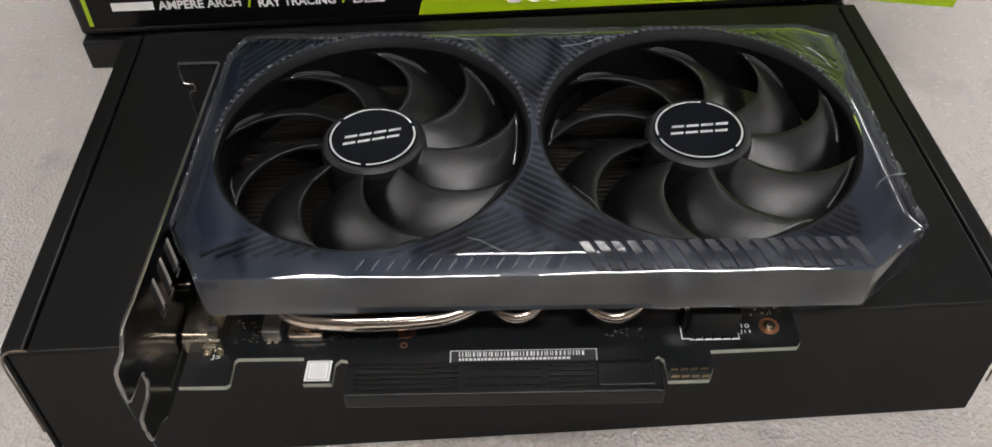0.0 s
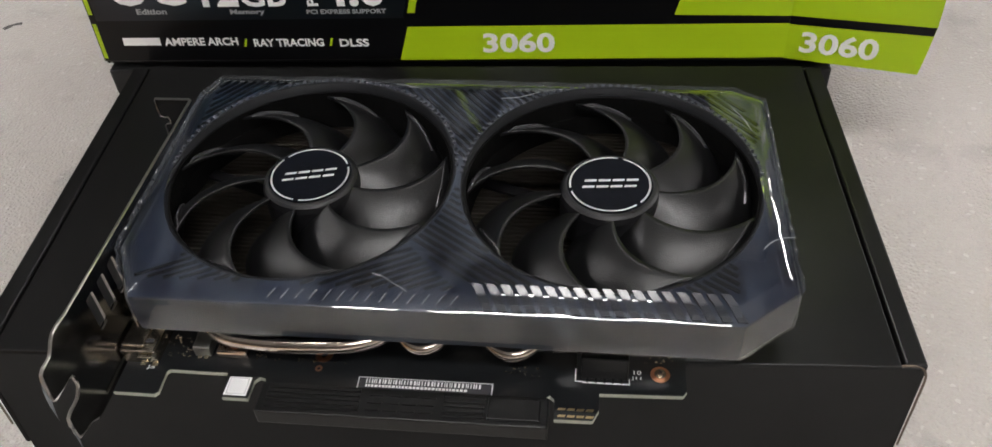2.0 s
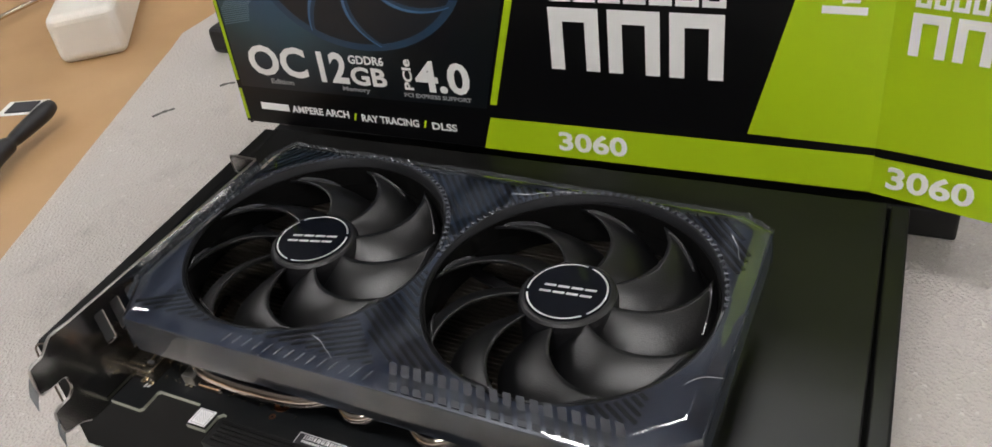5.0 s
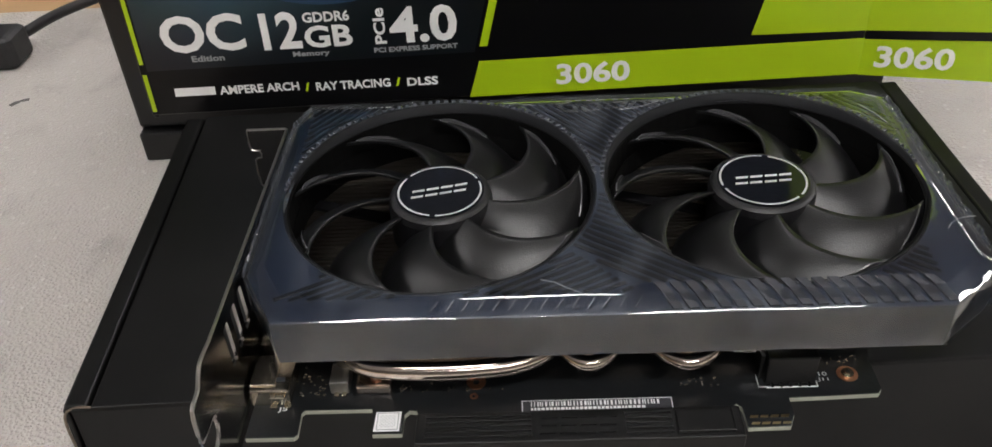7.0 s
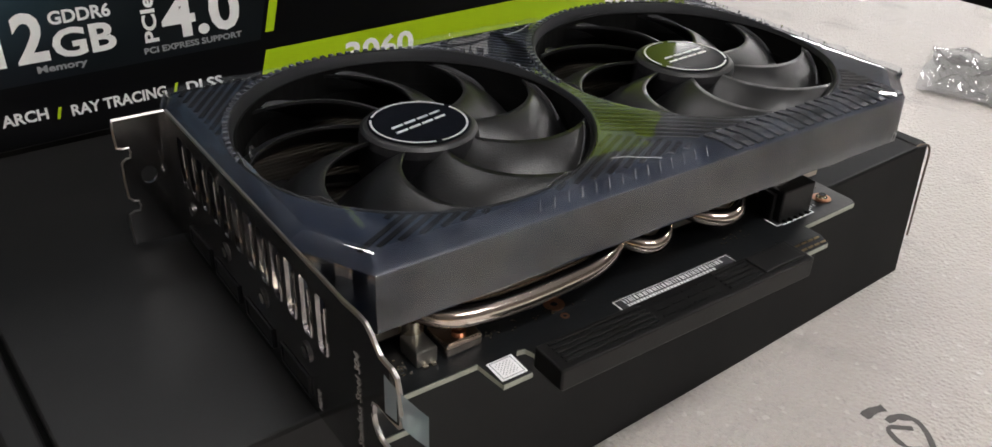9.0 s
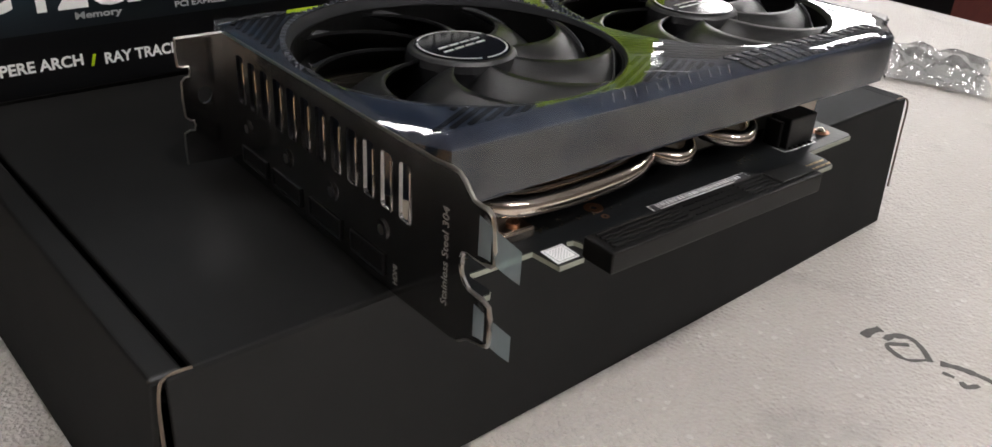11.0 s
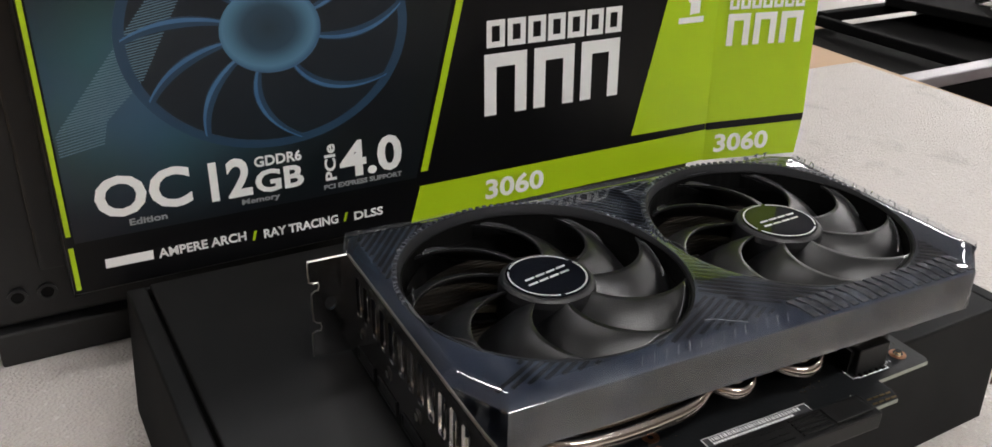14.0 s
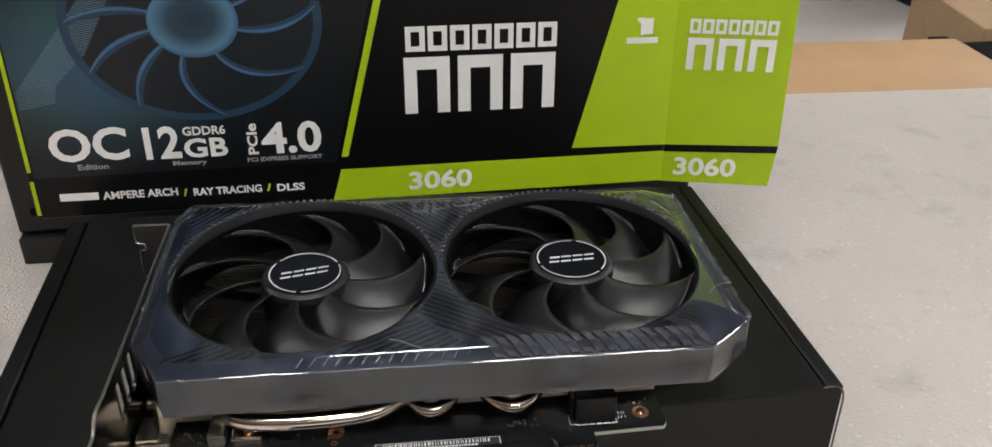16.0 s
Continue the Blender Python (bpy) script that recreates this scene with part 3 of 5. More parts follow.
def art_material():
    """Blue glow of the printed fan picture, in the box's own coordinates."""
    m = bpy.data.materials.new("printed_blue_picture")
    m.use_nodes = True
    nt = m.node_tree
    b = nt.nodes["Principled BSDF"]
    b.inputs["Roughness"].default_value = 0.38
    tc = nt.nodes.new("ShaderNodeTexCoord")
    mp = nt.nodes.new("ShaderNodeMapping")
    mp.inputs["Location"].default_value = (0.100 / 0.085, -0.138 / 0.066, 0)
    mp.inputs["Scale"].default_value = (1 / 0.085, 1 / 0.066, 0)
    ln = nt.nodes.new("ShaderNodeVectorMath")
    ln.operation = "LENGTH"
    cr = nt.nodes.new("ShaderNodeValToRGB")
    e = cr.color_ramp.elements
    e[0].position, e[0].color = 0.0, (0.060, 0.135, 0.185, 1)
    e[1].position, e[1].color = 1.0, (0.004, 0.007, 0.009, 1)
    for p, c in ((0.30, (0.042, 0.100, 0.140, 1)), (0.55, (0.020, 0.046, 0.066, 1)), (0.80, (0.007, 0.014, 0.020, 1))):
        k = e.new(p)
        k.color = c
    n = nt.nodes.new("ShaderNodeTexNoise")
    n.inputs["Scale"].default_value = 18
    mul = nt.nodes.new("ShaderNodeMix")
    mul.data_type, mul.blend_type = "RGBA", "MULTIPLY"
    mul.inputs[0].default_value = 0.7
    nt.links.new(tc.outputs["Object"], mp.inputs["Vector"])
    nt.links.new(mp.outputs[0], ln.inputs[0])
    nt.links.new(ln.outputs["Value"], cr.inputs[0])
    nt.links.new(tc.outputs["Object"], n.inputs["Vector"])
    nt.links.new(cr.outputs[0], mul.inputs[6])
    nt.links.new(n.outputs["Color"], mul.inputs[7])
    nt.links.new(mul.outputs[2], b.inputs["Base Color"])
    return m


M_art = art_material()


def radial_print(name, cx, cy, rx, ry, stops):
    """A printed radial gradient, in the box's own coordinates."""
    m = bpy.data.materials.new(name)
    m.use_nodes = True
    nt = m.node_tree
    nt.nodes["Principled BSDF"].inputs["Roughness"].default_value = 0.38
    tc, mp, ln, cr = (nt.nodes.new("ShaderNode" + k) for k in ("TexCoord", "Mapping", "VectorMath", "ValToRGB"))
    ln.operation = "LENGTH"
    mp.inputs["Location"].default_value = (-cx / rx, -cy / ry, 0)
    mp.inputs["Scale"].default_value = (1 / rx, 1 / ry, 0)
    e = cr.color_ramp.elements
    e[0].position, e[0].color = stops[0][0], (*stops[0][1], 1)
    e[1].position, e[1].color = stops[-1][0], (*stops[-1][1], 1)
    for q, c in stops[1:-1]:
        e.new(q).color = (*c, 1)
    nt.links.new(tc.outputs["Object"], mp.inputs["Vector"])
    nt.links.new(mp.outputs[0], ln.inputs[0])
    nt.links.new(ln.outputs["Value"], cr.inputs[0])
    nt.links.new(cr.outputs[0], nt.nodes["Principled BSDF"].inputs["Base Color"])
    return m


M_artline = mat("printed_blue_line", (0.03, 0.085, 0.19), 0.38, col2=(0.07, 0.17, 0.30), scale=60)
M_artpale = mat("printed_slate_blue", (0.05, 0.10, 0.135), 0.38, col2=(0.12, 0.20, 0.25), scale=45)
M_artdark = mat("printed_blue_black", (0.005, 0.008, 0.012), 0.38, col2=(0.009, 0.014, 0.02), scale=40)
M_arthalo = mat("printed_dark_blue_glow", (0.012, 0.032, 0.065), 0.38, col2=(0.02, 0.055, 0.10), scale=60)
printed("picture_field", quad([(L0 + 0.003, 0.0820), (0.0068, 0.0820), (0.0415, T0 - 0.001), (L0 + 0.003, T0 - 0.001)], 0.0001, 0.0001), M_art)
CX, CY = -0.0525, 0.1550
b = bmesh.new()
for i in range(56):
    y = 0.1165 + i * 0.0011
    x = -0.1345 + max(0.0, y - 0.1247) * 0.83
    w = 0.0215 - 0.010 * abs(i - 20) / 36
    prism([(x, y), (x + w, y + 0.0028), (x + w, y + 0.0033), (x, y + 0.0005)], 0.00022, 0.00030, b)
printed("picture_stripes", b, M_artpale)
b = disc(1.0, 0.00021, 0.00024, n=96)
for v in b.verts:
    v.co = Vector((CX + 0.0570 * v.co.x, CY + 0.0470 * v.co.y, v.co.z))
printed("picture_disc", b, M_artdark)
b = ring(0.93, 1.0, 0.00026, 0.00031, n=96)
for v in b.verts:
    v.co = Vector((CX + 0.0575 * v.co.x, CY + 0.0475 * v.co.y, v.co.z))
printed("picture_ring", b, M_arthalo)


def art_blade(root, sweep, wide, z):
    """A curved stroke from the printed hub to the printed ring. root, sweep: degrees."""
    one, two = [], []
    for k in range(17):
        s = k / 16
        r = 0.34 + 0.62 * s
        ang = radians(root + sweep * s ** 1.6)
        w = wide * (0.35 + 0.65 * math.sin(math.pi * (0.1 + 0.85 * s)))
        c = Vector((CX + 0.0575 * r * math.cos(ang), CY + 0.0475 * r * math.sin(ang), 0))
        nrm = Vector((-math.sin(ang), math.cos(ang), 0))
        one.append((c.x - nrm.x * w, c.y - nrm.y * w))
        two.append((c.x + nrm.x * w, c.y + nrm.y * w))
    return prism(one + two[::-1], z, z + 0.00006)


for root, sweep in zip((192, 220, 250, 294, 344, 24, 60, 100, 132, 162), (17, 18, 29, 35, 23, 20, 18, 16, 16, 16)):
    printed("picture_glow", art_blade(root + 1.5, sweep, 0.0021, 0.00027), M_arthalo)
    printed("picture_blade", art_blade(root, sweep, 0.0008, 0.00034), M_artline)
M_arthub = radial_print("printed_blue_hub", -0.0535, 0.1560, 0.0205, 0.0172, ((0.0, (0.014, 0.030, 0.045)), (0.50, (0.020, 0.048, 0.075)), (0.88, (0.075, 0.18, 0.27)), (1.0, (0.04, 0.10, 0.18))))
printed("picture_hub", disc(0.0200, 0.00042, 0.00048, CX, CY, ry=0.84), M_arthub)

# ---------- black case behind the sleeve ----------
case = holder("equipment_case", pose(0.02, 0.405, MAT_Z, 0, 0, 2.0), "black metal equipment case with a punched lower panel", "metal case")
part("foot_rail", cuboid(-0.195, 0.195, 0.0, 0.16, 0.0, 0.0165, 0.0012), M_case, case)
part("body", cuboid(-0.195, 0.195, 0.004, 0.16, 0.0180, 0.33, 0.002), M_case, case)
part("inset_panel", cuboid(-0.172, 0.185, -0.002, 0.0035, 0.045, 0.32, 0.0012), M_case, case)
for hx in (-0.183, -0.171, -0.157):
    part("punched_hole", ring(0.0028, 0.0042, -0.0002, 0.0012, 0, 0, 24), M_cable, case).matrix_basis = pose(hx, 0.0038, 0.032, 90, 0, 0)
    part("hole_core", disc(0.0028, 0, 0.0004, n=20), M_card_in, case).matrix_basis = pose(hx, 0.0036, 0.032, 90, 0, 0)

# ---------- graphics card ----------
card = holder("graphics_card", pose(0, 0, 0), "dark grey dual fan graphics card lying on a black box", "graphics card")
OUT = [(-0.0430, 0.1715), (0.1378, 0.1710), (0.1545, 0.1845), (0.1535, 0.2755), (0.1430, 0.2812), (-0.0490, 0.2828), (-0.0535, 0.2720), (-0.0535, 0.1915)]
TOP = 0.0992
FANS = ((0.0, 0.2262), (0.0998, 0.2262))
R_OPEN = 0.0482
OPENINGS = tuple((x, y + 0.0014) for x, y in FANS)
loops = []
# flat top, a sloping band along the rim, then a crisp edge
FILLET = [(0.0, TOP - 0.0027), (-0.0001, TOP - 0.0022), (-0.0006, TOP - 0.0018), (-0.0042, TOP - 0.0004), (-0.0050, TOP - 0.0001), (-0.0058, TOP)]
for d, z in ((-0.0030, 0.0822), (-0.0012, 0.0814), (-0.0002, 0.0822), (0.0004, 0.0890), *FILLET):
    loops.append([(x, y, z) for x, y in offset_poly(OUT, d)])
bm, rows = skin(loops)
holes = []
NSEG = 72
for cx, cy in OPENINGS:
    hl = [[(cx + r * math.cos(2 * math.pi * i / NSEG), cy + r * math.sin(2 * math.pi * i / NSEG), z) for i in range(NSEG)] for r, z in ((R_OPEN + 0.0008, TOP), (R_OPEN, TOP - 0.0006), (R_OPEN - 0.0003, 0.0835))]
    bm, hr = skin(hl, bm)
    holes.append(hr[0])
fill_with_holes(bm, rows[-1], holes)
shroud = part("shroud", bm, M_shroud, card, "dark grey fan shroud")
for p in shroud.data.polygons:
    p.use_smooth = True
shroud.data.set_sharp_from_angle(angle=radians(28))

def lip(a):
    """Height of the raised collar round the rear of an opening, at an angle in degrees."""
    k = max(0.0, min(1.0, (100 - abs((a - 92 + 180) % 360 - 180)) / 60))
    return 0.0024 * k * k * (3 - 2 * k)


# clear film stretched over the shroud, with a ragged edge
def even(poly, k=24):
    return [(p[0] + (q[0] - p[0]) * j / k, p[1] + (q[1] - p[1]) * j / k) for p, q in zip(poly, poly[1:] + poly[:1]) for j in range(k)]


loops = []
for k, (d, z) in enumerate(((0.0010, 0.0832), (0.0009, 0.0870), (0.0007, 0.0910), *((d + 0.0005, z + 0.0005) for d, z in FILLET[:-1]), (-0.0062, TOP + 0.0005))):
    loops.append([(x, y, z + noise.noise((x * 160, y * 160, 3)) * (0.0012 if k == 0 else 0.00025 if k < 5 else 0.0)) for x, y in even(offset_poly(OUT, d))])
bm, rows = skin(loops)
holes = []
for cx, cy in OPENINGS:
    hl = []
    for i in range(NSEG):
        a = 2 * math.pi * i / NSEG
        r = R_OPEN + 0.0004 + lip(math.degrees(a)) * 0.62 + 0.0003 * noise.noise((cx * 9 + 3 * math.cos(a), 3 * math.sin(a), 7))
        hl.append(bm.verts.new((cx + r * math.cos(a), cy + r * math.sin(a), TOP + 0.0005)))
    holes.append(hl)
fill_with_holes(bm, rows[-1], holes)
film = part("protective_film", bm, M_film, card, "clear wrinkled protective film")
if sum(p.normal.z * p.area for p in film.data.polygons) < 0:
    film.data.flip_normals()
for p in film.data.polygons:
    p.use_smooth = True
film.data.set_sharp_from_angle(angle=radians(28))
# thin pale strips laid on the film as painted glints of its creases
rc = random.Random(12)
for x, y, a, n in ((0.030, 0.1830, -20, 7), (0.052, 0.2020, 70, 6), (0.0490, 0.2620, -35, 7), (0.060, 0.2710, 10, 8), (0.078, 0.2770, 5, 5), (0.1455, 0.1990, 60, 6), (0.1420, 0.2680, -50, 6), (0.020, 0.2785, 4, 6)):
    pts = [Vector((x, y, TOP + 0.0007))]
    for k in range(n):
        a += rc.uniform(-16, 16)
        pts.append(pts[-1] + Vector((math.cos(radians(a)), math.sin(radians(a)), 0)) * rc.uniform(0.0012, 0.0026))
    if all(math.dist(p[:2], f) > R_OPEN + 0.002 for p in pts for f in OPENINGS):
        part("film_crease_glint", tube(pts, 0.00011, 5, 2), M_crease, card)
# film edge that stands up along the rear and right rim
bm = bmesh.new()
path = densify([OUT[0], OUT[1], OUT[2], OUT[3], OUT[4], OUT[5], OUT[6], OUT[7]], 0.0025)
prev = None
for x, y in path + path[:1]:
    if y < 0.18:
        prev = None
        continue
    j = noise.noise((x * 300, y * 300, 9)) * 0.0007
    c = Vector((0.05, 0.227, 0))
    d = (Vector((x, y, 0)) - c).normalized()
    lo, hi = Vector((x, y, 0.0962)) + d * 0.0004, Vector((x, y, 0.0990 + j)) + d * (0.0011 + j)
    cur = (bm.verts.new(lo), bm.verts.new(hi))
    if prev:
        bm.faces.new((prev[0], cur[0], cur[1], prev[1]))
    prev = cur
part("film_rim", bm, M_filmedge, card, "ragged lifted edge of the clear film")

# chunky ribs along the front edge
rib = prism([(0.0006, -0.0052), (0.0032, -0.0052), (0.0006, 0.0), (-0.0011, 0.0034), (-0.0037, 0.0034), (-0.0020, 0.0)], 0.0, 0.0006)
for v in rib.verts:
    if v.co.y < -0.004:
        v.co.z -= 0.0018
    elif v.co.y < 0.001:
        v.co.z -= 0.00028
first = part("rib", rib, M_rib, card)
first.matrix_basis = pose(0.0640, 0.1770, TOP + 0.0003)
for i in range(1, 18):
    share("rib", first, pose(0.0640 + 0.0042 * i, 0.1770, TOP + 0.0003), card)
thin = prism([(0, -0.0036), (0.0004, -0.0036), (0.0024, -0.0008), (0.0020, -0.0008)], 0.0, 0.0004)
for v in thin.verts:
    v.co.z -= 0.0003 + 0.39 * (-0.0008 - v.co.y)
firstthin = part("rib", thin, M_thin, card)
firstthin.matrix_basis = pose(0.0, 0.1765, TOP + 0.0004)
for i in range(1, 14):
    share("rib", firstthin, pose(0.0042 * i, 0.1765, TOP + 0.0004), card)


def hatch(name, inside, box, angle, pitch=0.0025, wid=0.0013):
    """Fine raised lines over the part of the top for which inside(x, y) holds."""
    b = bmesh.new()
    d = Vector((math.cos(radians(angle)), math.sin(radians(angle)), 0))
    nrm = Vector((-d.y, d.x, 0))
    c = Vector(((box[0] + box[1]) / 2, (box[2] + box[3]) / 2, 0))
    half = Vector((box[1] - box[0], box[3] - box[2], 0)).length / 2
    k = -half
    while k < half:
        s, start = -half, None
        while s < half:
            p = c + nrm * k + d * s
            ok = box[0] < p.x < box[1] and box[2] < p.y < box[3] and inside(p.x, p.y)
            if ok and start is None:
                start = s
            if not ok and start is not None:
                if s - start > 0.002:
                    p0, p1 = c + nrm * k + d * start, c + nrm * k + d * s
                    prism([(v.x, v.y) for v in (p0 - nrm * wid / 2, p1 - nrm * wid / 2, p1 + nrm * wid / 2, p0 + nrm * wid / 2)], TOP - 0.0001, TOP + 0.00025, b)
                start = None
            s += 0.0005
        k += pitch
    return tagged(part(name, b, M_ridge, card), kind="stuff")


def clear_of_fans(x, y):
    return all(math.dist((x, y), f) > R_OPEN + 0.0012 + 0.5 * lip(math.degrees(math.atan2(y - f[1], x - f[0]))) for f in OPENINGS)


def crease(y):
    return 0.040 + (0.195 - y)


hatch("fine_ridge_field", lambda x, y: clear_of_fans(x, y) and y - 0.1755 < 0.78 * (x + 0.047) and x < crease(y) - 0.001, (-0.043, 0.062, 0.1778, 0.205), 28)
hatch("fine_ridge_field", lambda x, y: clear_of_fans(x, y) and x > crease(y) + 0.002 and (y > 0.1815), (0.03, 0.082, 0.1815, 0.236), -35)
hatch("fine_ridge_field", lambda x, y: clear_of_fans(x, y) and x < 0.050 + 0.6 * (y - 0.25) + 0.014, (0.022, 0.085, 0.238, 0.277), -50)
hatch("fine_ridge_field", lambda x, y: clear_of_fans(x, y) and y < 0.2770 - max(0, x - 0.141) * 1.9, (0.118, 0.1495, 0.250, 0.277), -48)
hatch("fine_ridge_field", lambda x, y: clear_of_fans(x, y), (-0.0480, -0.018, 0.245, 0.279), 52)
hatch("fine_ridge_field", lambda x, y: clear_of_fans(x, y), (0.100, 0.1370, 0.1815, 0.196), -35)

for cx, cy in OPENINGS:
    part("fan_well", ring(R_OPEN - 0.0012, R_OPEN - 0.0004, 0.0836, TOP - 0.0008, cx, cy, 72), M_matt, card)
# raised collars round the rear of the openings, with fine teeth
for cx, cy in OPENINGS:
    b = bmesh.new()
    rows = []
    for i in range(NSEG * 2):
        a = math.pi * i / NSEG
        h = lip(math.degrees(a))
        c, sn = math.cos(a), math.sin(a)
        rows.append([b.verts.new((cx + r * c, cy + r * sn, z)) for r, z in ((R_OPEN + 0.0007 + 0.45 * h, TOP - 0.0008), (R_OPEN + 0.0006 + 0.40 * h, TOP + 0.0002 + 0.8 * h), (R_OPEN + 0.0003 + 0.2 * h, TOP + 0.0003 + h), (R_OPEN - 0.0002, TOP + 0.0002 + 0.9 * h), (R_OPEN - 0.0010, TOP - 0.004))])
    for p, q in zip(rows, rows[1:] + rows[:1]):
        for j in range(4):
            b.faces.new((p[j], q[j], q[j + 1], p[j + 1]))
    part("collar", b, M_ridge, card, smooth=True)
    b = bmesh.new()
    a = -35.0
    while a < 215:
        h = lip(a + 0.8)
        if h > 0.0003:
            ring(R_OPEN + 0.0002 + 0.2 * h, R_OPEN + 0.0012 + 0.5 * h, TOP + 0.0002, TOP + 0.0007 + 0.92 * h, cx, cy, 2, a, a + 1.5, b)
        a += 3.2
    tagged(part("collar_teeth", b, M_tooth, card), kind="stuff")


# fans
SWEEP, DROOP, RISE = 31.0, 0.0003, 0.0120


def blade_point(r, c, z0):
    """A point of the blade's upper side: c runs from the low trailing edge to the high leading edge."""
    s = (r - 0.0140) / (0.0464 - 0.0140)
    lead = radians(SWEEP) * max(0.0, s) ** 2.0
    ang = lead - radians(47 - 16 * s) * (1 - c)
    bow = math.sin(math.pi * c)
    z = z0 - DROOP * max(0.0, s) ** 0.7 - RISE * (1 - c) ** 1.15 + 0.0011 * bow
    return Vector((r * math.cos(ang), r * math.sin(ang), z))


def blade(z0):
    b = bmesh.new()
    NR, NC = 16, 12
    up, dn = [], []
    for i in range(NR + 1):
        r = 0.0140 + (0.0464 - 0.0140) * i / NR
        ru, rd = [], []
        for j in range(NC + 1):
            p = blade_point(r, j / NC, z0)
            ru.append(b.verts.new(p))
            rd.append(b.verts.new(p - Vector((0, 0, 0.0009))))
        up.append(ru)
        dn.append(rd)
    for i in range(NR):
        for j in range(NC):
            b.faces.new((up[i][j], up[i + 1][j], up[i + 1][j + 1], up[i][j + 1]))
            b.faces.new((dn[i][j], dn[i][j + 1], dn[i + 1][j + 1], dn[i + 1][j]))
        b.faces.new((up[i][0], dn[i][0], dn[i + 1][0], up[i + 1][0]))
        b.faces.new((up[i][NC], up[i + 1][NC], dn[i + 1][NC], dn[i][NC]))
    for j in range(NC):
        b.faces.new((up[0][j], up[0][j + 1], dn[0][j + 1], dn[0][j]))
        b.faces.new((up[NR][j], dn[NR][j], dn[NR][j + 1], up[NR][j + 1]))
    return b


def winglet(z0):
    """Thin straight fin that stands on the outer end of a blade."""
    b = bmesh.new()
    prev, n = None, 12
    for j in range(n + 1):
        c = 0.40 + 0.58 * j / n
        p = blade_point(0.0446 - 0.0014 * (1 - j / n), c, z0)
        d = Vector((p.x, p.y, 0)).normalized()
        hgt = 0.0012 * min(1.0, 0.25 + 4 * j / n, 0.25 + 4 * (n - j) / n)
        cur = [b.verts.new(p + d * dr + Vector((0, 0, dz))) for dr, dz in ((0, 0), (0.0002, hgt), (0.0006, hgt), (0.0008, 0))]
        for k in range(3):
            if prev:
                b.faces.new((prev[k], cur[k], cur[k + 1], prev[k + 1]))
        if j in (0, n):
            b.faces.new(cur)
        prev = cur
    return b


def fan(cx, cy, turn, mark_turn):
    f = new("fan")
    f.parent = card
    f.matrix_basis = pose(cx, cy, 0)
    first = part("blade", blade(0.0986), M_fan, f, smooth=True)
    for p in first.data.polygons:
        p.use_smooth = abs(p.normal.z) > 0.3
    first.matrix_basis = pose(0, 0, 0, 0, 0, turn)
    for i in range(1, 9):
        share("blade", first, pose(0, 0, 0, 0, 0, turn + i * 40), f)
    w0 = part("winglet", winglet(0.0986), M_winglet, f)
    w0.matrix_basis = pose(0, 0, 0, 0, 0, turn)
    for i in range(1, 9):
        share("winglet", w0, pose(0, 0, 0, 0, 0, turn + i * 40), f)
    b = bmesh.new()
    prof = ((0.0, 0.0845), (0.0163, 0.0845), (0.0163, 0.0965), (0.0158, 0.0985), (0.0150, 0.0993), (0.0143, 0.0996), (0.0, 0.0996))
    lps = [[(r * math.cos(2 * math.pi * i / 56), r * math.sin(2 * math.pi * i / 56), z) for i in range(56)] for r, z in prof[1:-1]]
    b, rw = skin(lps, b)
    b.faces.new(rw[-1])
    part("hub", b, M_hub, f, smooth=False)
    part("hub_label", disc(0.0138, 0.0997, 0.0999, n=64), M_hublab, f, "glossy black round label")
    for k in range(3):
        part("label_ring", ring(0.0126, 0.0132, 0.1000, 0.10006, a0=mark_turn + 15 + k * 120, a1=mark_turn + 127 + k * 120, n=40), M_silver, f)
    m = Matrix.Rotation(radians(mark_turn), 4, "Z")
    for i in range(4):
        x0 = -0.0088 + i * 0.0045
        for y0, y1 in ((-0.0021, -0.0011), (0.0009, 0.0019)):
            part("label_mark", prism([(x0 + 0.3 * y0, y0), (x0 + 0.0038 + 0.3 * y0, y0), (x0 + 0.0038 + 0.3 * y1, y1), (x0 + 0.3 * y1, y1)], 0.1000, 0.10006, None, m), M_silver, f)
    part("outer_ring", ring(0.0465, 0.0467, 0.0835, 0.0915, n=72), M_matt, f)
    for k in range(3):
        part("strut", cuboid(0.012, 0.048, -0.0022, 0.0022, 0.0838, 0.0850), M_hub, f).matrix_basis = pose(0, 0, 0, 0, 0, 40 + k * 120)
    return f


fan(*FANS[0], -14.0, 12)
fan(*FANS[1], -5.0, 184)

# heatsink
sink = new("heatsink")
sink.parent = card
fb = cuboid(-0.049, 0.124, 0.00045, 0.00065, 0.0685, 0.0818)
cuboid(-0.049, 0.124, 0.00005, 0.00065, 0.0818, 0.0821, bm=fb)
fin0 = part("fin", fb, M_fin, sink)
fin0.matrix_basis = pose(0, 0.1845, 0)
for i in range(1, 46):
    share("fin", fin0, pose(0, 0.1845 + 0.0020 * i, 0), sink)
part("sink_base", cuboid(-0.046, 0.121, 0.186, 0.276, 0.0672, 0.0684), M_hub, sink)
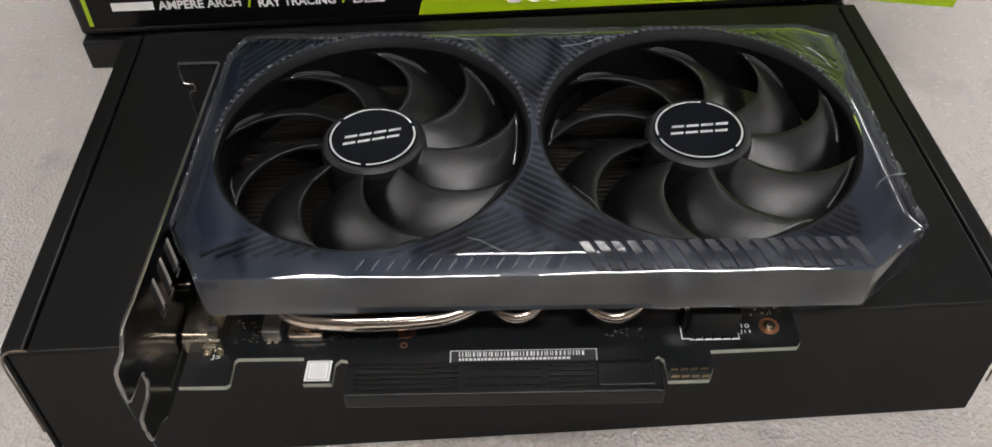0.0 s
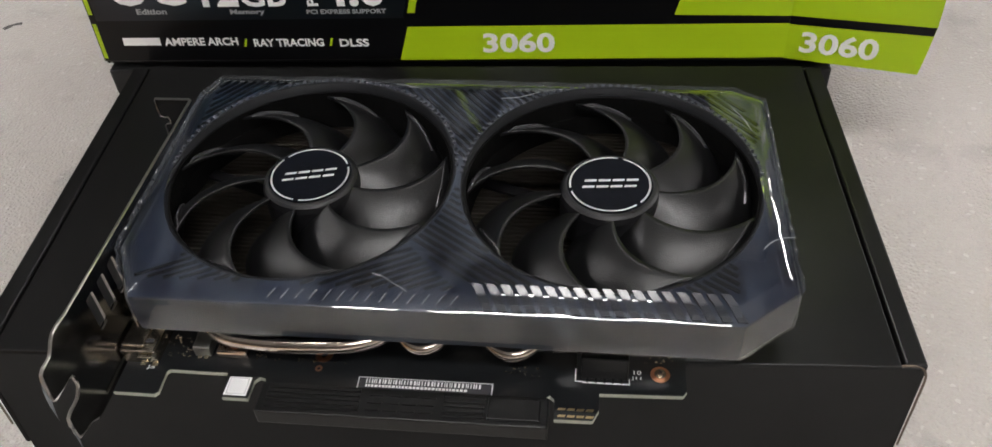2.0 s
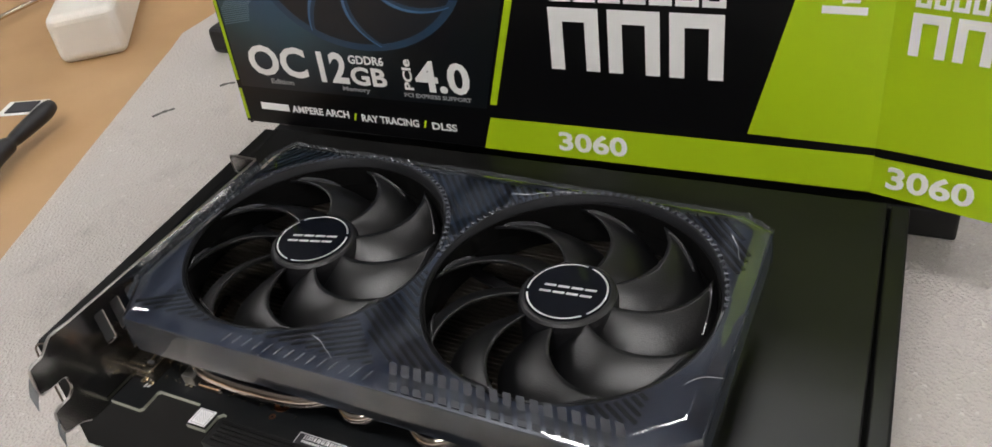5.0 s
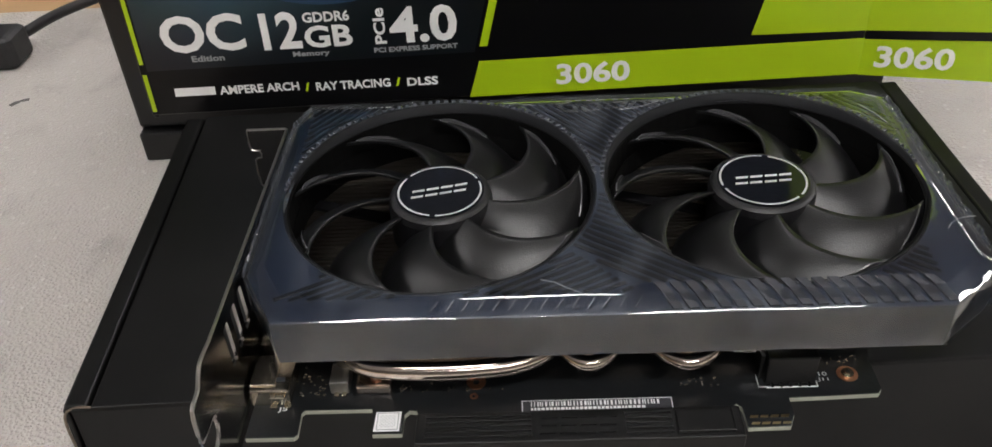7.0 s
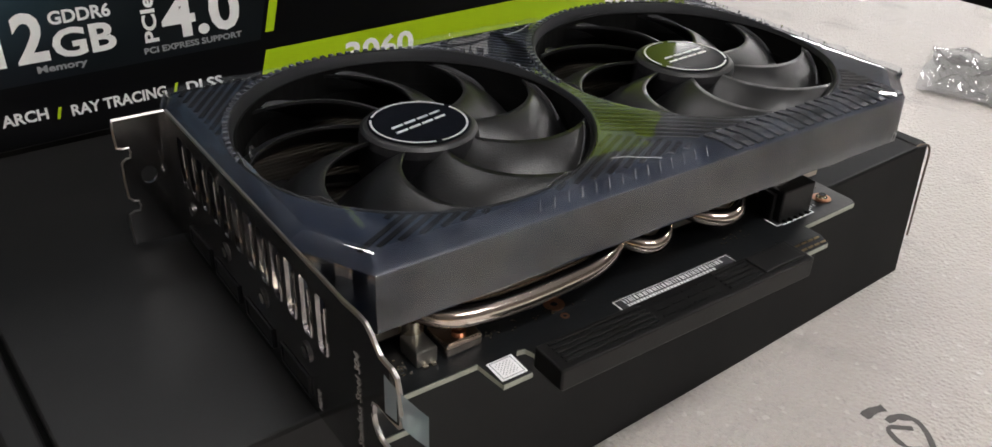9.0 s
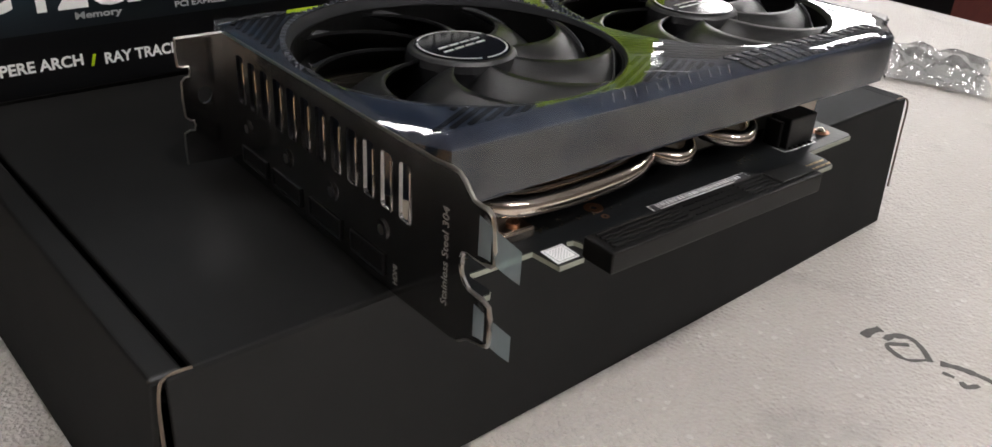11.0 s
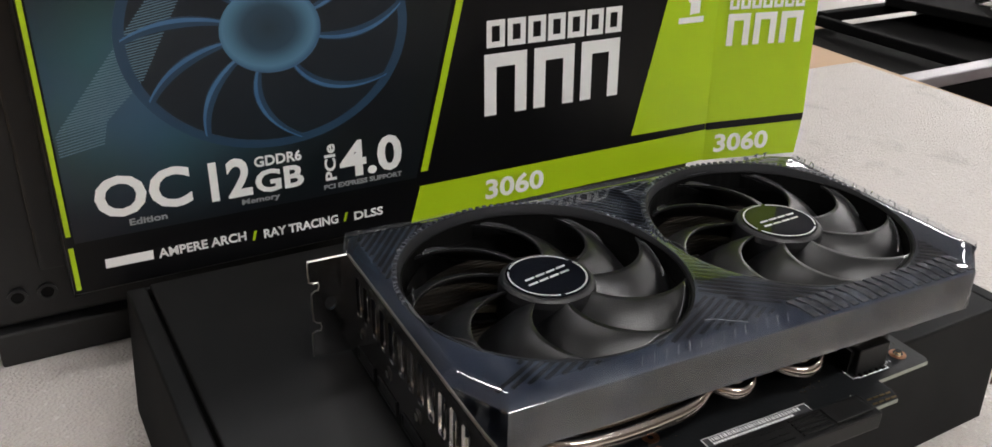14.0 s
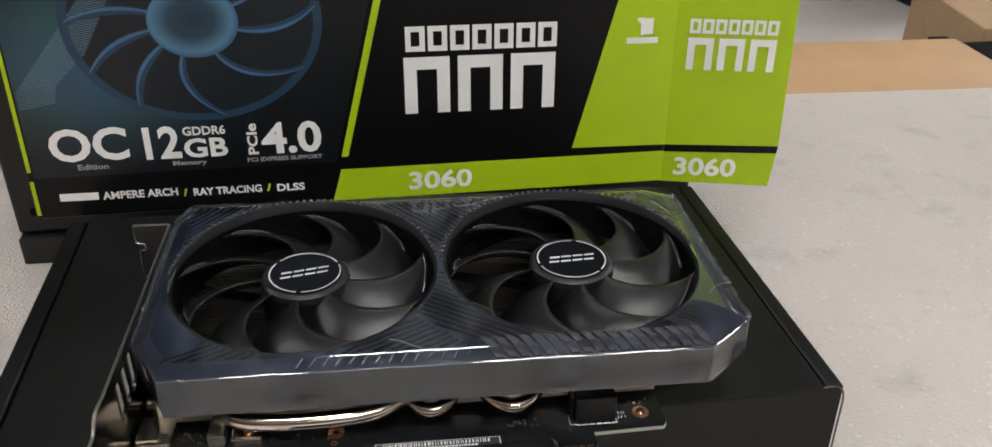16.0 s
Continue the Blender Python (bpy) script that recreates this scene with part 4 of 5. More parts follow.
for pts in ([(-0.034, 0.200, 0.0770), (-0.0285, 0.1850, 0.0765), (-0.0215, 0.1770, 0.0752), (-0.0080, 0.1748, 0.0745), (0.0100, 0.1748, 0.0745), (0.0240, 0.1765, 0.0750), (0.0330, 0.1820, 0.0760), (0.0380, 0.1960, 0.0770)],
            [(-0.030, 0.205, 0.0800), (-0.0240, 0.1880, 0.0795), (-0.0160, 0.1815, 0.0790), (0.0050, 0.1800, 0.0786), (0.0240, 0.1822, 0.0790), (0.0320, 0.1950, 0.0795)],
            [(0.0320, 0.1960, 0.0770), (0.0355, 0.1820, 0.0755), (0.0425, 0.1762, 0.0740), (0.0500, 0.1805, 0.0752), (0.0545, 0.1960, 0.0770)],
            [(0.0585, 0.1960, 0.0770), (0.0620, 0.1822, 0.0752), (0.0710, 0.1758, 0.0738), (0.0800, 0.1812, 0.0752), (0.0850, 0.1960, 0.0770)],
            [(0.0560, 0.1980, 0.0800), (0.0640, 0.1850, 0.0795), (0.0710, 0.1822, 0.0790), (0.0780, 0.1860, 0.0795), (0.0830, 0.1980, 0.0800)]):
    part("heat_pipe", tube(pts, 0.0032 if pts[0][0] == -0.034 else 0.0027, 14), M_nickel, sink, "shiny nickel heat pipe", smooth=True)

# circuit board
board = new("circuit_board")
board.parent = card
PCB = [(-0.0535, 0.2650), (-0.0535, 0.1591), (-0.0400, 0.1590), (-0.0390, 0.1600), (-0.0392, 0.1676), (-0.0384, 0.1686), (-0.0190, 0.1685), (-0.0180, 0.1594), (-0.0098, 0.1594), (-0.0096, 0.1660), (-0.0082, 0.1676),
       (-0.0062, 0.1672), (-0.0055, 0.1650), (-0.0055, 0.1575), (0.0815, 0.1575), (0.0820, 0.1655), (0.0836, 0.1668), (0.0850, 0.1655), (0.0853, 0.1584), (0.0968, 0.1586), (0.0986, 0.1625), (0.0986, 0.1685), (0.1238, 0.1693), (0.1250, 0.1710), (0.1250, 0.2650)]
part("board_core", prism(PCB, 0.0639, 0.0652), M_pcbedge, board)
part("board_face", prism([(x, y + 0.00025) for x, y in PCB], 0.0652, 0.0655), M_pcb, board)
part("backplate", cuboid(-0.049, 0.122, 0.186, 0.268, 0.0612, 0.0638, 0.0006), M_blackpl, board)
prot = new("edge_protector")
prot.parent = card
part("cover", cuboid(-0.0057, 0.0836, 0.1537, 0.1645, 0.0615, 0.0678, 0.0005), M_blackpl, prot)
for i in range(5):
    y = 0.1556 + i * 0.0017
    for x0, x1 in ((-0.003, 0.0262), (0.0520, 0.0645)):
        part("groove_bar", cuboid(x0, x1, y, y + 0.0009, 0.0677, 0.0684, 0.0001, 1), M_blackpl, prot)
part("raised_pad", cuboid(0.0655, 0.0812, 0.1553, 0.1632, 0.0677, 0.0686, 0.0004), M_blackpl, prot)
bm = bmesh.new()
for i in range(4):
    x0 = 0.0285 + i * 0.0054
    for y in (0.1562, 0.1588, 0.1615):
        cuboid(x0 + 0.12 * (y - 0.1562), x0 + 0.0043 + 0.12 * (y - 0.1562), y, y + 0.0005, 0.0677, 0.0682, bm=bm)
part("moulded_mark", bm, M_blackpl, prot)
for i in range(4):
    x0 = 0.0862 + i * 0.0028
    for y0 in (0.1594, 0.1618):
        part("gold_pad", prism([(x0, y0), (x0 + 0.0022, y0), (x0 + 0.0026, y0 + 0.0008), (x0 + 0.0004, y0 + 0.0008)], 0.0656, 0.0657), M_gold, board)
# barcode label
lab = new("barcode_label")
lab.parent = card
part("label_sheet", prism([(0.0236, 0.1652), (0.0660, 0.1655), (0.0660, 0.1699), (0.0236, 0.1699)], 0.0656, 0.06568), M_paper, lab)
part("label_dark", prism([(0.0239, 0.1655), (0.0657, 0.1657), (0.0657, 0.1696), (0.0239, 0.1696)], 0.06572, 0.06578), M_dark, lab)
bm = bmesh.new()
x = 0.0262
rb = random.Random(4)
while x < 0.0625:
    w = rb.choice((0.0003, 0.0004, 0.0006))
    cuboid(x, x + w, 0.1676, 0.1692, 0.0658, 0.06585, bm=bm)
    x += w + rb.choice((0.0003, 0.0006))
part("barcode", bm, M_paper, lab)
bm = bmesh.new()
x = 0.0262
while x < 0.058:
    w = rb.choice((0.0008, 0.0010, 0.0006))
    cuboid(x, x + w, 0.1662, 0.1671, 0.0658, 0.06585, bm=bm)
    x += w + 0.0003
part("small_print", bm, M_paper, lab)
sq = new("square_label")
sq.parent = card
part("label_sheet", prism([(-0.0179, 0.1603), (-0.0106, 0.1603), (-0.0104, 0.1672), (-0.0176, 0.1672)], 0.0656, 0.06568), M_paper, sq)
part("label_border", ring(0.0040, 0.0043, 0.0657, 0.06575, 0, 0, 4), M_prgrey, sq).matrix_basis = pose(-0.0141, 0.1638, 0, 0, 0, 45)
bm = bmesh.new()
for i in range(9):
    for j in range(9):
        if (i + j) % 2:
            cuboid(-0.0163 + i * 0.0005, -0.0160 + i * 0.0005, 0.1617 + j * 0.0005, 0.1620 + j * 0.0005, 0.0657, 0.06573, bm=bm)
part("printed_block", bm, M_prgrey, sq)
# sockets, screws and small components
conn = new("fan_socket")
conn.parent = board
part("socket_body", cuboid(0.0928, 0.1072, 0.1736, 0.1815, 0.0656, 0.0760, 0.0005), M_blackpl, conn)
part("socket_wall", cuboid(0.0915, 0.0930, 0.1760, 0.1820, 0.0656, 0.0745, 0.0003), M_blackpl, conn)
part("socket_latch", cuboid(0.0965, 0.1040, 0.1815, 0.1830, 0.0700, 0.0772, 0.0003), M_blackpl, conn)
for i in range(5):
    part("pin", cuboid(0.0945 + i * 0.0026, 0.0952 + i * 0.0026, 0.1724, 0.1738, 0.0656, 0.0664), M_blackpl, conn)
for x0, x1, y0, y1 in ((0.0910, 0.0935, 0.1726, 0.1729), (0.0910, 0.0913, 0.1726, 0.1775), (0.0933, 0.1078, 0.1722, 0.1727), (0.1075, 0.1078, 0.1722, 0.1745)):
    part("white_line", cuboid(x0, x1, y0, y1, 0.0656, 0.06568), M_white, board)
part("lettering", lettering("J11", 0.1083, 0.1113, 0.1742, 0.1756, 0.0656, 0.00006), M_white, board)
part("lettering", lettering("10", 0.1090, 0.1113, 0.1764, 0.1778, 0.0656, 0.00006), M_white, board)
part("lettering", lettering("J5", -0.0462, -0.0436, 0.1682, 0.1700, 0.0656, 0.00006), M_white, board)


def board_screw(x, y, r):
    s = new("screw")
    s.parent = board
    s.matrix_basis = pose(x, y, 0.0656)
    part("copper_ring", ring(r * 0.55, r, 0, 0.00012, n=36), M_copper, s)
    part("washer", ring(r * 0.25, r * 0.6, 0.0001, 0.0006, n=28), M_tin, s)
    b = disc(r * 0.38, 0.0005, 0.0014, n=20)
    part("head", b, M_tin, s)
    for k in (0, 90):
        part("slot", cuboid(-r * 0.26, r * 0.26, -r * 0.05, r * 0.05, 0.00141, 0.00146), M_dark, s).matrix_basis = pose(0, 0, 0, 0, 0, k + 20)


board_screw(0.1171, 0.1768, 0.0030)
part("copper_pad", ring(0.0005, 0.0012, 0.0656, 0.06566, 0.0099, 0.1722, 20), M_copper, board)
part("copper_pad", ring(0.0010, 0.0028, 0.0656, 0.0658, 0.0105, 0.1775, 24), M_copper, board)
bm = bmesh.new()
rb = random.Random(9)
for (x0, x1, y0, y1, k) in ((-0.012, 0.022, 0.1742, 0.1775, 26), (-0.041, -0.033, 0.1735, 0.1815, 26), (0.068, 0.080, 0.1735, 0.1765, 14), (0.112, 0.122, 0.1805, 0.1835, 14), (-0.047, -0.040, 0.1725, 0.1850, 16)):
    for i in range(k):
        x, y, w = rb.uniform(x0, x1), rb.uniform(y0, y1), rb.uniform(0.0003, 0.0006)
        cuboid(x, x + w, y, y + w * 0.7, 0.0655, 0.0655 + rb.uniform(0.0002, 0.0005), bm=bm)
tagged(part("tiny_component", bm, M_tin, board), kind="stuff")
chk = part("choke", cuboid(-0.0318, -0.0262, 0.1745, 0.1825, 0.0656, 0.0700, 0.0004), M_chip, board, "grey power choke")
for dx in (-0.0306, -0.0284):
    part("solder_tab", cuboid(dx, dx + 0.0014, 0.1732, 0.1746, 0.0656, 0.0664, 0.0002), M_tin, board)
cap = part("capacitor", disc(0.0030, 0.0656, 0.0735, -0.0280, 0.1835, 28), M_tin, board, "small silver capacitor can")
clamp = new("pipe_clamp")
clamp.parent = sink
part("clamp_block", cuboid(-0.0242, -0.0138, 0.1738, 0.1835, 0.0656, 0.0690, 0.0008), M_nickel, clamp)
part("clamp_screw", ring(0.0005, 0.0018, 0.0690, 0.0697, -0.0185, 0.1775, 20), M_copper, clamp)
# port shells behind the bracket
for y0, y1, x1, z1 in ((0.1705, 0.1850, -0.0425, 0.0718), (0.1890, 0.2060, -0.0400, 0.0725), (0.2110, 0.2280, -0.0400, 0.0725), (0.2330, 0.2500, -0.0400, 0.0725)):
    p = new("port_shell")
    p.parent = board
    part("shell", cuboid(-0.0540, x1, y0, y1, 0.0657, z1, 0.0005), M_tin, p)
    part("shell_slot", cuboid(-0.0500, x1 - 0.0015, y0 + 0.0035, y0 + 0.0050, z1 + 0.0001, z1 + 0.0004), M_dark, p)
    part("front_tongue", cuboid(-0.0480, x1 - 0.001, y0 - 0.0016, y0 - 0.0002, z1 - 0.0022, z1 - 0.0010, 0.0003), M_tin, p)
    part("shell_lip", cuboid(-0.0540, x1 - 0.004, y0 + 0.002, y1 - 0.003, z1, z1 + 0.0005, 0.0002, 1), M_tin, p)
    for k in range(2):
        part("solder_tab", cuboid(x1 - 0.006 + 0.004 * k, x1 - 0.004 + 0.004 * k, y0 - 0.0012, y0, 0.0656, 0.0664, 0.0002), M_tin, p)

# steel bracket: plate in the y-z plane
brk = new("bracket")
brk.parent = card
PX, PT = -0.0557, 0.0010
YZ = Matrix(((0, 0, 1, 0), (1, 0, 0, 0), (0, 1, 0, 0), (0, 0, 0, 1)))
out = [(0.2640, 0.1010), (0.1610, 0.1022), (0.1521, 0.1028), (0.1469, 0.0988), (0.1412, 0.0980), (0.1400, 0.0880), (0.1440, 0.0868), (0.1500, 0.0862), (0.1503, 0.0810), (0.1473, 0.0782), (0.1409, 0.0775),
       (0.1405, 0.0690), (0.1425, 0.0676), (0.1470, 0.0665), (0.1505, 0.0640), (0.1530, 0.0634), (0.1785, 0.0624), (0.2640, 0.0624)]
bm = bmesh.new()
vo = [bm.verts.new((y, z, 0)) for y, z in out]
slots = []
for i in range(12):
    yc = 0.1710 + i * (0.2535 - 0.1710) / 11
    w, z0, z1, r = 0.0022, 0.0834, 0.0974, 0.0010
    pts = []
    for sx, sz, a0 in ((1, 1, 0), (-1, 1, 90), (-1, -1, 180), (1, -1, 270)):
        ox, oz = yc + sx * (w - r), (z1 - r if sz > 0 else z0 + r)
        pts += [(ox + r * math.cos(radians(a0 + k * 30)), oz + r * math.sin(radians(a0 + k * 30)), 0) for k in range(4)]
    slots.append([bm.verts.new(p) for p in pts])
fill_with_holes(bm, vo, slots)
ext = bmesh.ops.extrude_face_region(bm, geom=bm.faces[:])
bmesh.ops.translate(bm, verts=[g for g in ext["geom"] if isinstance(g, bmesh.types.BMVert)], vec=(0, 0, PT))
bmesh.ops.transform(bm, matrix=Matrix.Translation((PX, 0, 0)) @ YZ, verts=bm.verts)
plate = part("plate", bm, M_brkt, brk, "dark nickel slotted bracket plate")
# bright cut edge
part("cut_edge", tube([(PX + 0.0005, y, z) for y, z in out[1:15]], 0.00055, n=6, steps=3), M_edge, brk)
part("cut_edge", tube([(PX + 0.0005, y, z + 0.0001) for y, z in (out[0], (0.21, 0.1016), out[1])], 0.0005, n=6, steps=2), M_edge, brk)
for i, sl in enumerate(range(12)):
    yc = 0.1710 + i * (0.2535 - 0.1710) / 11
    pts = [(PX - 0.0001, yc + sy * 0.0022, z) for sy, z in ((-1, 0.0960), (-1, 0.0850))]
    part("slot_edge", tube([pts[0], pts[1], (PX - 0.0001, yc - 0.0012, 0.0836), (PX - 0.0001, yc + 0.0012, 0.0836)], 0.0003, n=5, steps=4), M_brkt, brk)
# screw tab bent outwards at the rear end
tab = [(-0.0557, 0.1010), (-0.0692, 0.1010), (-0.0692, 0.0935), (-0.0662, 0.0930), (-0.0662, 0.0900), (-0.0685, 0.0890), (-0.0685, 0.0785), (-0.0662, 0.0770), (-0.0662, 0.0740), (-0.0692, 0.0735), (-0.0692, 0.0640), (-0.0557, 0.0632)]
bm = bmesh.new()
vo = [bm.verts.new((x, z, 0)) for x, z in tab]
hl = [bm.verts.new((-0.0622 + 0.0021 * math.cos(2 * math.pi * k / 20), 0.0840 + 0.0026 * math.sin(2 * math.pi * k / 20), 0)) for k in range(20)]
fill_with_holes(bm, vo, [hl])
ext = bmesh.ops.extrude_face_region(bm, geom=bm.faces[:])
bmesh.ops.translate(bm, verts=[g for g in ext["geom"] if isinstance(g, bmesh.types.BMVert)], vec=(0, 0, PT))
bmesh.ops.transform(bm, matrix=Matrix.Translation((0, 0.2650, 0)) @ Matrix.Rotation(radians(90), 4, "X"), verts=bm.verts)
part("screw_tab", bm, M_brkt, brk)
part("cut_edge", tube([(x, 0.2640, z) for x, z in tab[1:11]], 0.00032, n=5, steps=2), M_edge, brk)
part("cut_edge", tube([(-0.0557, 0.2645, 0.1011), (-0.0640, 0.2645, 0.1011), (-0.0692, 0.2645, 0.1011)], 0.0005, n=6, steps=2), M_edge, brk)
for y, z in ((0.1801, 0.0775), (0.2034, 0.0773), (0.2271, 0.0770), (0.2512, 0.0768)):
    o = part("dimple", ring(0.0013, 0.0025, 0, 0.0004, n=28), M_brkt, brk)
    o.matrix_basis = pose(PX - 0.0001, y, z, 0, -90, 0)
    o = part("dimple_screw", disc(0.0013, 0, 0.0005, n=18), M_edge, brk)
    o.matrix_basis = pose(PX, y, z, 0, -90, 0)
for y0, y1, z0, z1 in ((0.1790, 0.1940, 0.0655, 0.0712), (0.1990, 0.2150, 0.0655, 0.0710), (0.2200, 0.2360, 0.0655, 0.0708), (0.2400, 0.2550, 0.0655, 0.0706)):
    bm = bmesh.new()
    for a in ((y0, y1, z0, z0 + 0.0006), (y0, y1, z1 - 0.0006, z1), (y0, y0 + 0.0006, z0 + 0.0006, z1 - 0.0006), (y1 - 0.0006, y1, z0 + 0.0006, z1 - 0.0006)):
        cuboid(PX - 0.0006, PX - 0.0001, *a, bm=bm)
    part("port_frame", bm, M_hub, brk)
    part("port_cap", cuboid(PX - 0.0003, PX - 0.0001, y0 + 0.0008, y1 - 0.0008, z0 + 0.0008, z1 - 0.0008), M_blackpl, brk)
M_etch = mat("etched_grey", (0.24, 0.23, 0.21), 0.5, var=0.1)
side = Matrix(((0, 0, -1, PX - 0.0001), (-1, 0, 0, 0), (0, 1, 0, 0), (0, 0, 0, 1)))
bm = lettering("Stainless Steel 304", -0.1566, -0.1545, 0.0705, 0.0940, 0.0, 0.00006, 90)
bmesh.ops.transform(bm, matrix=side, verts=bm.verts)
part("lettering", bm, M_etch, brk)
bm = lettering("HDMI", -0.1755, -0.1738, 0.0655, 0.0705, 0.0, 0.00006, 90)
bmesh.ops.transform(bm, matrix=side, verts=bm.verts)
part("lettering", bm, M_etch, brk)
# bluish film tags on the two tongues
for (y, z0, z1, ln) in ((0.1400, 0.0885, 0.0975, 0.0085), (0.1405, 0.0690, 0.0770, 0.0075)):
    b = bmesh.new()
    N = 8
    rows_ = []
    for i in range(N + 1):
        s = i / N
        rows_.append([b.verts.new((PX - 0.0004 + 0.004 * s * s - 0.0002, y + 0.004 - ln * s, z + (z1 - z) * 0.0 - 0.0035 * s * s)) for z in (z0 + 0.0004 * math.sin(5 * s), (z0 + z1) / 2, z1 - 0.002 * s)])
    for a, c in zip(rows_, rows_[1:]):
        for j in range(2):
            b.faces.new((a[j], a[j + 1], c[j + 1], c[j]))
    bmesh.ops.solidify(b, geom=b.faces[:], thickness=0.0001)
    part("film_tag", b, M_bluefilm, brk, "peeling bluish clear film")

# ---------- things on the table ----------
strip = holder("power_strip", pose(-0.437, 0.492, -0.0025, 0, 0, 128), "cream white power strip on the wooden table", "power strip")
part("body", cuboid(-0.005, 0.30, -0.028, 0.028, 0.0, 0.042, 0.008, 4), M_strip, strip)
for i in range(3):
    part("socket_recess", disc(0.018, 0.0415, 0.0424, 0.06 + i * 0.075, 0, 32), M_strip, strip)
    for s in (-0.009, 0.009):
        part("socket_hole", disc(0.0025, 0.0424, 0.0427, 0.06 + i * 0.075, s, 14), M_dark, strip)
cable = holder("power_cable", pose(0, 0, MAT_Z), "black cable with a plug lying on the foam sheet", "cable")
part("cord", tube([(-0.300, 0.532, 0.012), (-0.280, 0.560, 0.016), (-0.250, 0.615, 0.012), (-0.225, 0.70, 0.004)], 0.0035, 10), M_cable, cable, smooth=True)
part("plug", cuboid(-0.322, -0.292, 0.508, 0.536, 0.0, 0.022, 0.005, 3), M_cable, cable)
pl = holder("pliers", pose(-0.012, -0.004, MAT_Z), "small pliers with black rubber handles on the foam sheet", "pliers")
part("handle", tube([(-0.3700, 0.4020, 0.008), (-0.3640, 0.3900, 0.009), (-0.3590, 0.3640, 0.008), (-0.3530, 0.3400, 0.007), (-0.345, 0.322, 0.006)], 0.0062, 12, taper=lambda s: 0.6 + 0.4 * math.sin(math.pi * min(1, s * 1.5 + 0.1)) ** 0.5 if s < 0.6 else 1.0), M_cable, pl, smooth=True)
part("handle", tube([(-0.4200, 0.3300, 0.008), (-0.4000, 0.3300, 0.009), (-0.3750, 0.3250, 0.008), (-0.3480, 0.3150, 0.006)], 0.0060, 12), M_cable, pl, smooth=True)
part("jaw", tube([(-0.349, 0.321, 0.006), (-0.338, 0.305, 0.005), (-0.322, 0.285, 0.004)], 0.0055, 10, taper=lambda s: 1.0 - 0.6 * s), M_tin, pl, smooth=True)
chip = holder("memory_card", pose(-0.431, 0.408, -0.0024, 0, 0, 20), "small dark card on a white square of paper", "memory card")
part("paper", cuboid(-0.017, 0.017, -0.011, 0.011, 0, 0.0004), M_paper, chip)
part("card_body", cuboid(-0.011, 0.011, -0.008, 0.008, 0.0005, 0.0015, 0.0003, 1), M_dark, chip)
drv = holder("screwdriver", pose(-0.603, 0.515, -0.0024, 0, 0, 84), "thin steel screwdriver on the wooden table", "screwdriver")
part("shaft", tube([(0, 0, 0.006), (0.05, 0, 0.006), (0.10, 0, 0.006)], 0.0022, 10, 2), M_tin, drv, smooth=True)
part("handle", tube([(0.10, 0, 0.007), (0.14, 0, 0.008), (0.20, 0, 0.008)], 0.0078, 12, 3), M_cable, drv, smooth=True)
clip = holder("metal_clip", pose(0.505, 0.249, MAT_Z, 0, 0, 30), "small dark bent metal clip on the foam sheet", "clip")
part("clip_body", tube([(-0.012, 0, 0.003), (0.0, 0.002, 0.012), (0.012, 0, 0.004), (0.004, -0.006, 0.003)], 0.0022, 8), M_dark, clip)

# ink marks on the foam sheet
rk = random.Random(21)


def ink(x, y, pts, w):
    """A worn ribbon of ink along a smooth line."""
    path = smooth_path([(px, py, 0) for px, py in pts], 6)
    one, two = [], []
    for i, p in enumerate(path):
        d = (path[min(i + 1, len(path) - 1)] - path[max(i - 1, 0)]).normalized()
        k = w / 2 * (0.75 + 0.5 * noise.noise((p.x * 400 + x * 90, p.y * 400, 2)))
        one.append((x + p.x - d.y * k, y + p.y + d.x * k))
        two.append((x + p.x + d.y * k, y + p.y - d.x * k))
    b = prism(one + two[::-1], MAT_Z + 0.0001, MAT_Z + 0.0003)
    return tagged(part("ink_mark", b, M_ink), "faded dark printed mark on the foam sheet", "ink mark", "ink marks")


ink(0, 0, [(0.1140, 0.1410), (0.1185, 0.1412), (0.1230, 0.1400)], 0.0042)
ink(0, 0, [(0.1185, 0.1355), (0.1230, 0.1350), (0.1265, 0.1310), (0.1245, 0.1255), (0.1195, 0.1195)], 0.0030)
ink(0, 0, [(0.1205, 0.1200), (0.1140, 0.1245), (0.1140, 0.1300), (0.1165, 0.1335), (0.1225, 0.1290)], 0.0020)
ink(0, 0, [(0.1215, 0.1172), (0.1245, 0.1115), (0.1260, 0.1050), (0.1262, 0.1015)], 0.0032)
ink(0, 0, [(0.1172, 0.1142), (0.1180, 0.1105)], 0.0022)
ink(0, 0, [(0.1175, 0.1080), (0.1165, 0.1055), (0.1205, 0.1035)], 0.0024)
ink(0, 0, [(0.2610, 0.1640), (0.2665, 0.1530), (0.2660, 0.1380), (0.2640, 0.1300)], 0.0060)
ink(-0.300, 0.414, [(0, 0), (0.004, 0.008), (0.009, 0.014)], 0.0035)
ink(-0.279, 0.464, [(0, 0), (0.004, 0.005), (0.009, 0.007)], 0.0040)

# crumpled clear plastic
b = bmesh.new()
N = 22
gr = []
for i in range(N):
    row = []
    for j in range(N):
        x, y = (i / (N - 1) - 0.5) * 0.085, (j / (N - 1) - 0.5) * 0.06
        z = 0.002 + 0.020 * abs(noise.noise((x * 45, y * 45, 2))) * max(0, 1 - (2 * x / 0.085) ** 2) ** 0.5
        row.append(b.verts.new((x + 0.006 * noise.noise((x * 60, y * 60, 8)), y + 0.006 * noise.noise((x * 60, y * 60, 4)), z)))
    gr.append(row)
